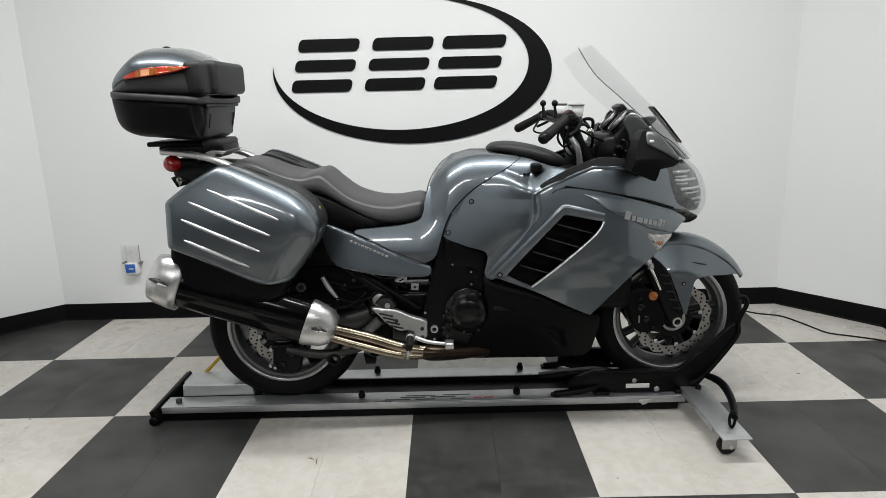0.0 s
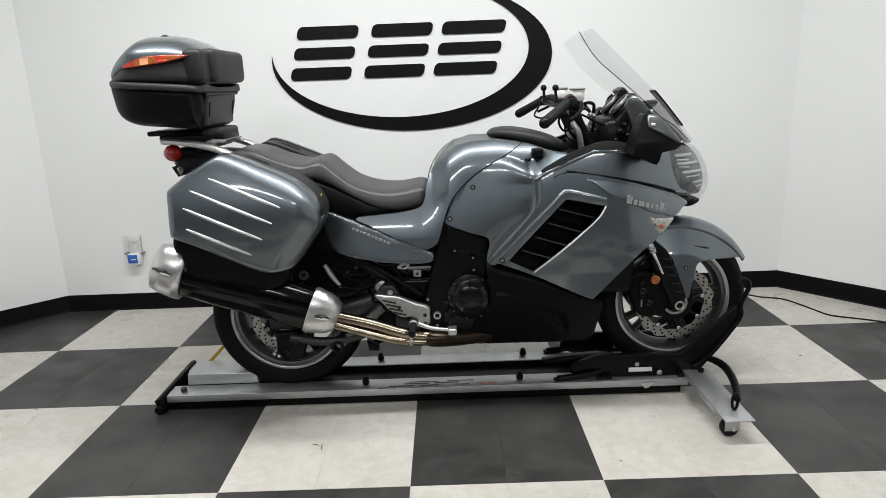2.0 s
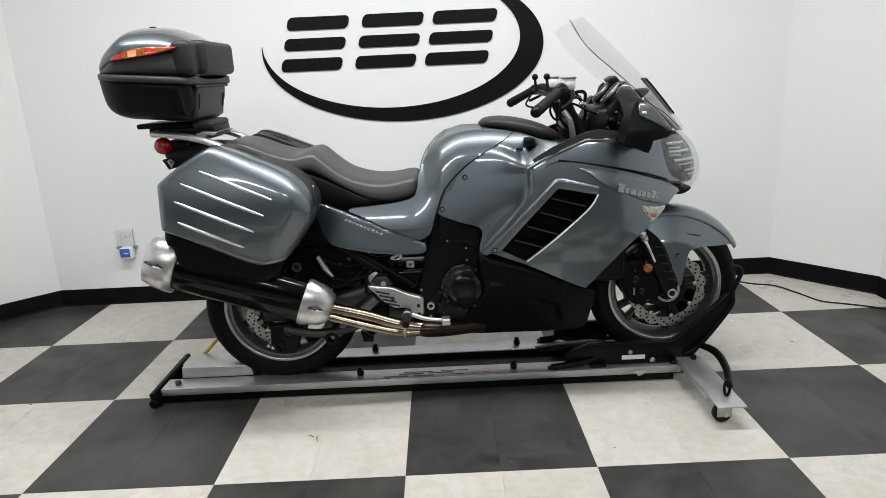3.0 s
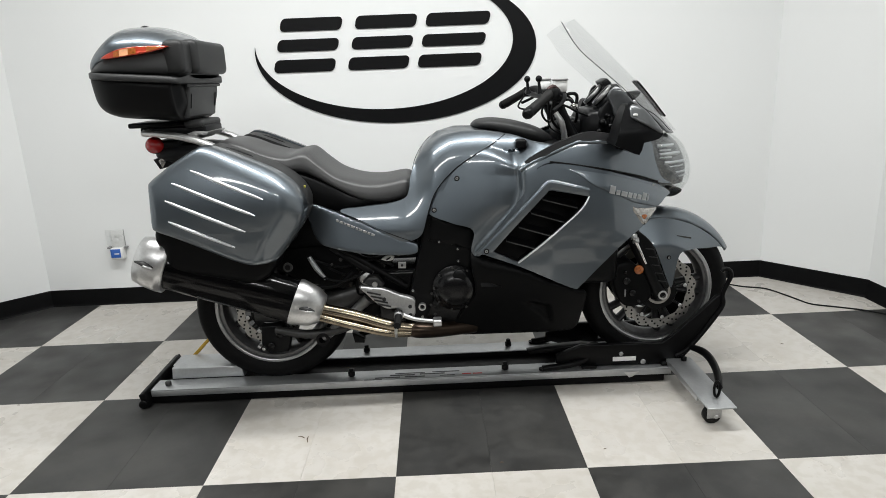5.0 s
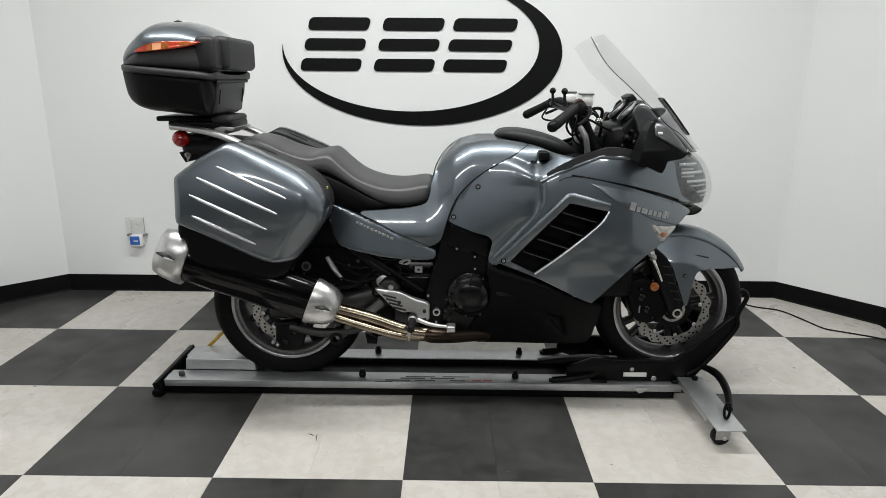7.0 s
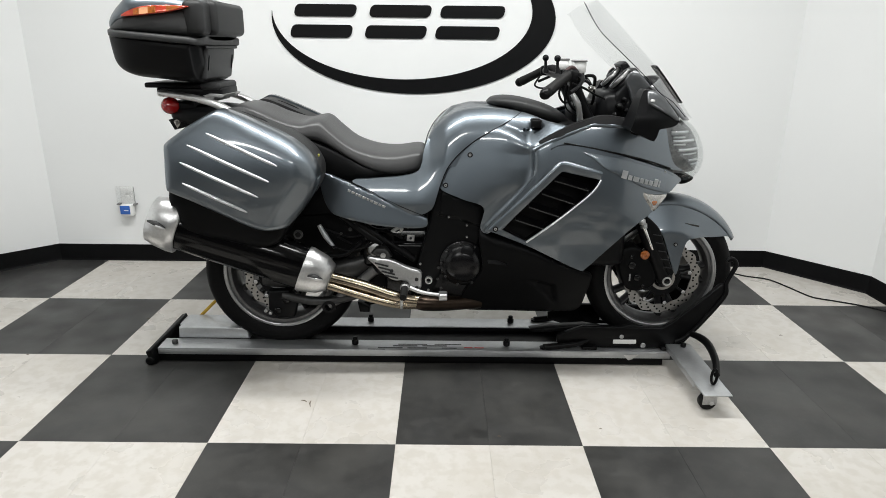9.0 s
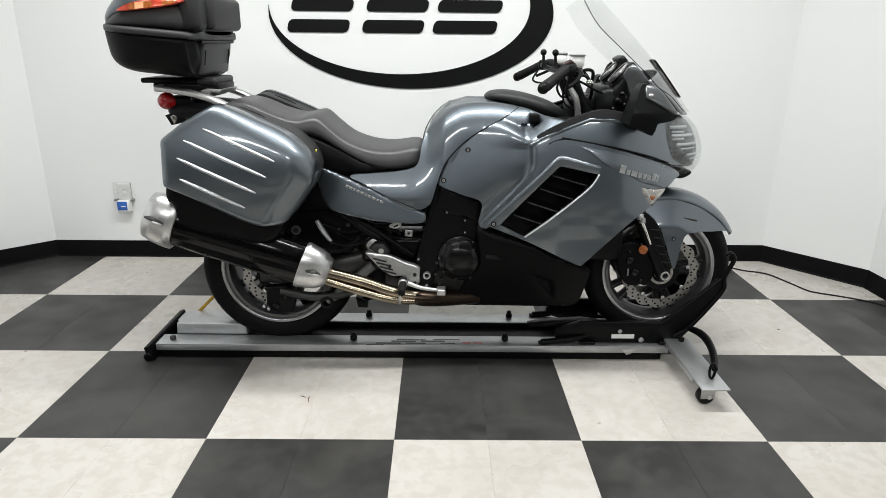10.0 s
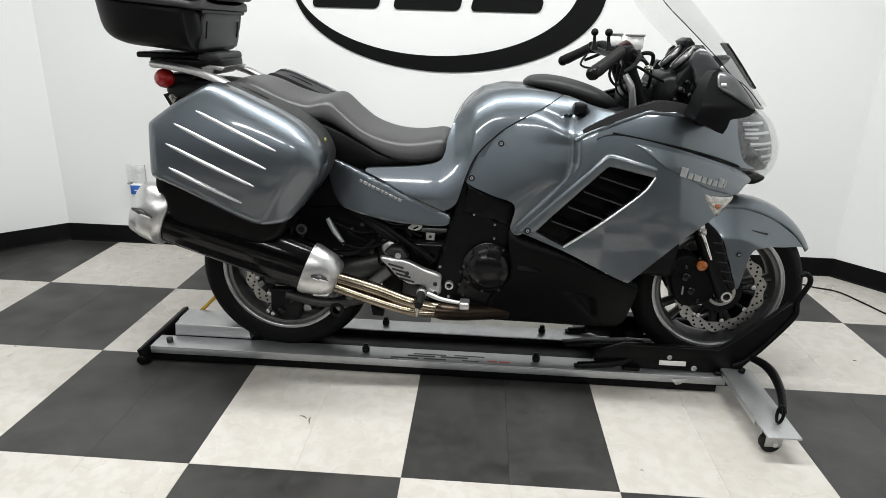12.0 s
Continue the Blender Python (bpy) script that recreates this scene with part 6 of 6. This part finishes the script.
# wheel chock
for s in (-1, 1):
    yc = MID_Y + s * 0.118
    prof = [(x + AX_X, z) for x, z in ((1.124, 0.122), (1.226, 0.160), (1.40, 0.158), (1.549, 0.156), (1.584, 0.182), (1.706, 0.293), (1.757, 0.344), (1.780, 0.348), (1.789, 0.330), (1.787, 0.299), (1.755, 0.242), (1.679, 0.137), (1.635, 0.085), (1.61, 0.066), (1.18, 0.070), (1.124, 0.088))]
    chock = dpart("wheel_chock", plate(prof, yc - 0.012, yc + 0.012, 0.004), BLACK_STEEL, "black steel front wheel chock")
    pts = [(x + AX_X, yc - s * -0.014, z) for x, z in ((1.605, 0.100), (1.640, 0.118), (1.685, 0.165), (1.752, 0.258), (1.781, 0.310), (1.776, 0.352), (1.790, 0.392), (1.803, 0.425), (1.797, 0.448), (1.778, 0.456), (1.766, 0.446))]
    dpart("chock_arm", tube(pts, [0.008, 0.009, 0.009, 0.009, 0.009, 0.009, 0.009, 0.009, 0.009, 0.009, 0.008], 10, 3), BLACK_STEEL, "bent round chock bar")
    dpart("chock_handle", tube([(1.065 + AX_X, yc + s * 0.02, 0.074), (1.08 + AX_X, yc + s * 0.02, 0.072), (1.20 + AX_X, yc + s * 0.02, 0.088), (1.26 + AX_X, yc, 0.10)], [0.013, 0.014, 0.013, 0.010], 10, 3), BLACK_STEEL, "black lever bar")
    for x in (1.255, 1.575):
        dpart("chock_foot", box(x + AX_X - 0.03, x + AX_X + 0.03, yc - 0.03, yc + 0.02, 0.0645, 0.078, 0.004), BLACK_STEEL)
    dpart("chock_bolt", turned(disc(0.011, -0.016, 0.016, 14, 0.002), pose(1.475 + AX_X, yc, 0.080)), CAST_ALU)
    dpart("chock_bolt", turned(disc(0.009, -0.016, 0.016, 14, 0.002), pose(1.385 + AX_X, yc, 0.118)), CAST_ALU)
    dpart("chock_label", box(1.352 + AX_X, 1.445 + AX_X, yc - 0.0145, yc + 0.0145, 0.087, 0.105, 0.001), PLASTIC_WHITE, "small white label")
    dpart("lug", plate([(1.39 + AX_X, 0.052), (1.41 + AX_X, 0.030), (1.425 + AX_X, 0.034), (1.45 + AX_X, 0.056)], MID_Y + s * 0.162, MID_Y + s * 0.166, 0.001), BRUSHED)
dpart("chock_cradle", plate([(1.60 + AX_X, 0.075), (1.66 + AX_X, 0.13), (1.742 + AX_X, 0.25), (1.755 + AX_X, 0.24), (1.69 + AX_X, 0.115), (1.63 + AX_X, 0.065)], MID_Y - 0.085, MID_Y + 0.085, 0.004), BLACK_STEEL, "black wheel cradle")
dpart("chock_ramp", plate([(1.015 + AX_X, 0.126), (1.10 + AX_X, 0.136), (1.24 + AX_X, 0.148), (1.31 + AX_X, 0.138), (1.345 + AX_X, 0.070), (1.31 + AX_X, 0.066), (1.27 + AX_X, 0.105), (1.21 + AX_X, 0.126), (1.09 + AX_X, 0.118), (1.03 + AX_X, 0.114)], MID_Y - 0.09, MID_Y - 0.045, 0.005), BLACK_STEEL, "black tilting wheel flap")
# worn print on the near rail: plain bars
for x0, x1, y, h in ((0.46, 0.53, -0.158, 0.006), (0.50, 0.60, -0.146, 0.010), (0.56, 0.66, -0.128, 0.010), (0.58, 0.70, -0.112, 0.007), (0.62, 0.70, -0.145, 0.009), (0.68, 0.78, -0.126, 0.010), (0.73, 0.84, -0.110, 0.007), (0.76, 0.82, -0.143, 0.006)):
    dpart("print_bar", plate([(x0, 0.0641), (x1, 0.0641), (x1, 0.0645), (x0, 0.0645)], MID_Y + y, MID_Y + y + h), DARK_INK)
for x0, x1 in ((0.85, 0.885), (0.893, 0.93)):
    dpart("red_print_bar", box(x0, x1, MID_Y - 0.139, MID_Y - 0.131, 0.0641, 0.0645), RED_INK)

# ---- small things in the room ----
strap = thing("tie_strap", "short yellow webbing strap hooked behind the rear wheel", "strap", (-0.311, 0.79, 0.064))
part("webbing", tube([(-0.02, 0.0, 0.012), (0.0, 0.0, 0.022), (0.037, 0.0, 0.055), (0.085, 0.0, 0.103), (0.14, -0.02, 0.15)], 0.007, 8, 4, 0.5), YELLOW_WEB, strap)
part("strap_hook", tube([(-0.035, 0.0, 0.004), (-0.025, 0.0, 0.010), (-0.010, 0.0, 0.018)], 0.012, 8, 2), BLACK_STEEL, strap)

outlet = thing("wall_outlet", "white wall outlet under a clear guard with a blue plug-in unit", "wall outlet", (-1.058, WALL_Y, 0.36))
part("cover_plate", box(-0.038, 0.038, -0.006, 0.0, -0.035, 0.082, 0.004), PLASTIC_WHITE, outlet)
for z in (0.052, 0.022):
    part("socket", plate([(-0.014, z - 0.011), (0.014, z - 0.011), (0.016, z), (0.010, z + 0.012), (-0.010, z + 0.012), (-0.016, z)], -0.0085, -0.006, 0.001), PLASTIC_WHITE, outlet)
part("clear_guard", box(-0.052, 0.052, -0.030, -0.026, -0.012, 0.092, 0.002), CLEAR, outlet, "clear plastic guard")
for x0, z0, x1, z1, r in ((-0.052, 0.092, 0.052, 0.092, 0.0012), (0.052, 0.092, 0.052, -0.012, 0.0020), (-0.052, 0.092, -0.052, -0.012, 0.0010)):
    part("guard_edge", tube([(x0, -0.028, z0), (x1, -0.028, z1)], r, 6, 0), CAST_ALU if r > 0.0015 else PLASTIC_WHITE, outlet)
for x in (-0.046, 0.048):
    part("clip", box(x - 0.009, x + 0.009, -0.034, -0.004, -0.018, -0.008, 0.003), GREY_CAP, outlet, "grey clip")
part("adapter", box(-0.030, 0.038, -0.052, -0.006, -0.078, -0.012, 0.006), PLASTIC_WHITE, outlet, "white plug-in unit")
part("unit_front", box(-0.028, 0.028, -0.055, -0.051, -0.066, -0.016, 0.002), BLUE_PLASTIC, outlet, "blue front")
part("unit_stripe", box(-0.006, 0.020, -0.0565, -0.055, -0.046, -0.040, 0.0004), PLASTIC_WHITE, outlet)

cord = part("power_cord", tube([(x, y, 0.0042) for x, y in ((2.10, 1.42), (2.26, 1.60), (2.40, 1.70), (2.50, 1.64), (2.60, 1.59), (2.655, 1.458), (2.694, 1.340), (2.737, 1.302), (2.80, 1.270), (2.90, 1.210), (2.97, 1.140), (3.02, 1.02))], 0.004, 8, 6), RUBBER)
tagged(cord, "thin black power cord lying loose on the floor", "power cord")

# ---- the sign on the wall ----
sign = thing("wall_sign", "black raised emblem of bars and an oval sweep", "sign", (0.60, WALL_Y, 1.37))
CX, CZ = 0.60, 1.37


def flat_piece(name, pts, holes=(), label=""):
    bm = shell([(x - CX, z - CZ) for x, z in pts], lambda x, z: 0.007, -1, thick=0.0069, edge=0.0, step=0.5, n=0, holes=[[(x - CX, z - CZ) for x, z in h] for h in holes])
    return part(name, bm, LOGO_BLACK, sign, label, smooth=False)


def slanted(x0, x1, z0, z1, r, lean=0.245, n=5):
    out = []
    for cx, cz, a0 in ((x1 - r, z0 + r, -90), (x1 - r, z1 - r, 0), (x0 + r, z1 - r, 90), (x0 + r, z0 + r, 180)):
        for k in range(n + 1):
            a = radians(a0 + 90 * k / n)
            x, z = cx + r * math.cos(a), cz + r * math.sin(a)
            out.append((x + lean * (z - 1.272), z))
    return out


for x0, x1 in ((-0.068, 0.258), (0.330, 0.655), (0.706, 1.045)):
    for z0, z1 in ((1.272, 1.338), (1.379, 1.441), (1.482, 1.548)):
        flat_piece("sign_bar", slanted(x0, x1, z0, z1, 0.024), label="black slanted bar")
sweep = []
A0, A1 = radians(176), radians(450)
for k in range(73):
    a = A0 + (A1 - A0) * k / 72
    sweep.append((0.597 + 0.755 * math.cos(a), 1.370 + 0.386 * math.sin(a)))
for k in range(71, 0, -1):
    a = A0 + (A1 - A0) * k / 72
    sweep.append((0.536 + 0.691 * math.cos(a), 1.407 + 0.3470 * math.sin(a)))
flat_piece("sign_sweep", sweep, label="black oval sweep")

# ---- the floor tiles ----
def tile_mesh(name, mat):
    w, d, e = TILE / 2 - 0.0002, TILE - 0.0003, 0.0003
    bm = bmesh.new()
    lo = [bm.verts.new((x, y, -0.004)) for x, y in ((0, 0), (w, 0), (w, d), (0, d))]
    mid = [bm.verts.new((x, y, -0.0006)) for x, y in ((0, 0), (w, 0), (w, d), (0, d))]
    top = [bm.verts.new((x, y, 0.0)) for x, y in ((e, e), (w - e, e), (w - e, d - e), (e, d - e))]
    skin_rings(bm, [lo, mid, top])
    me = bpy.data.meshes.new(name)
    bm.to_mesh(me)
    bm.free()
    me.materials.append(mat)
    return me


TILE_MESHES = (tile_mesh("tile_cream", TILE_LIGHT), tile_mesh("tile_charcoal", TILE_DARK))
for i in range(-4, 5):
    for j in range(-7, 4):
        for half in (0, 1):
            ob = new("tile", TILE_MESHES[(i + j) % 2])
            ob.location = (i * TILE + half * TILE / 2 + 0.0003, j * TILE + 0.0003, 0)
            ob.parent = floor
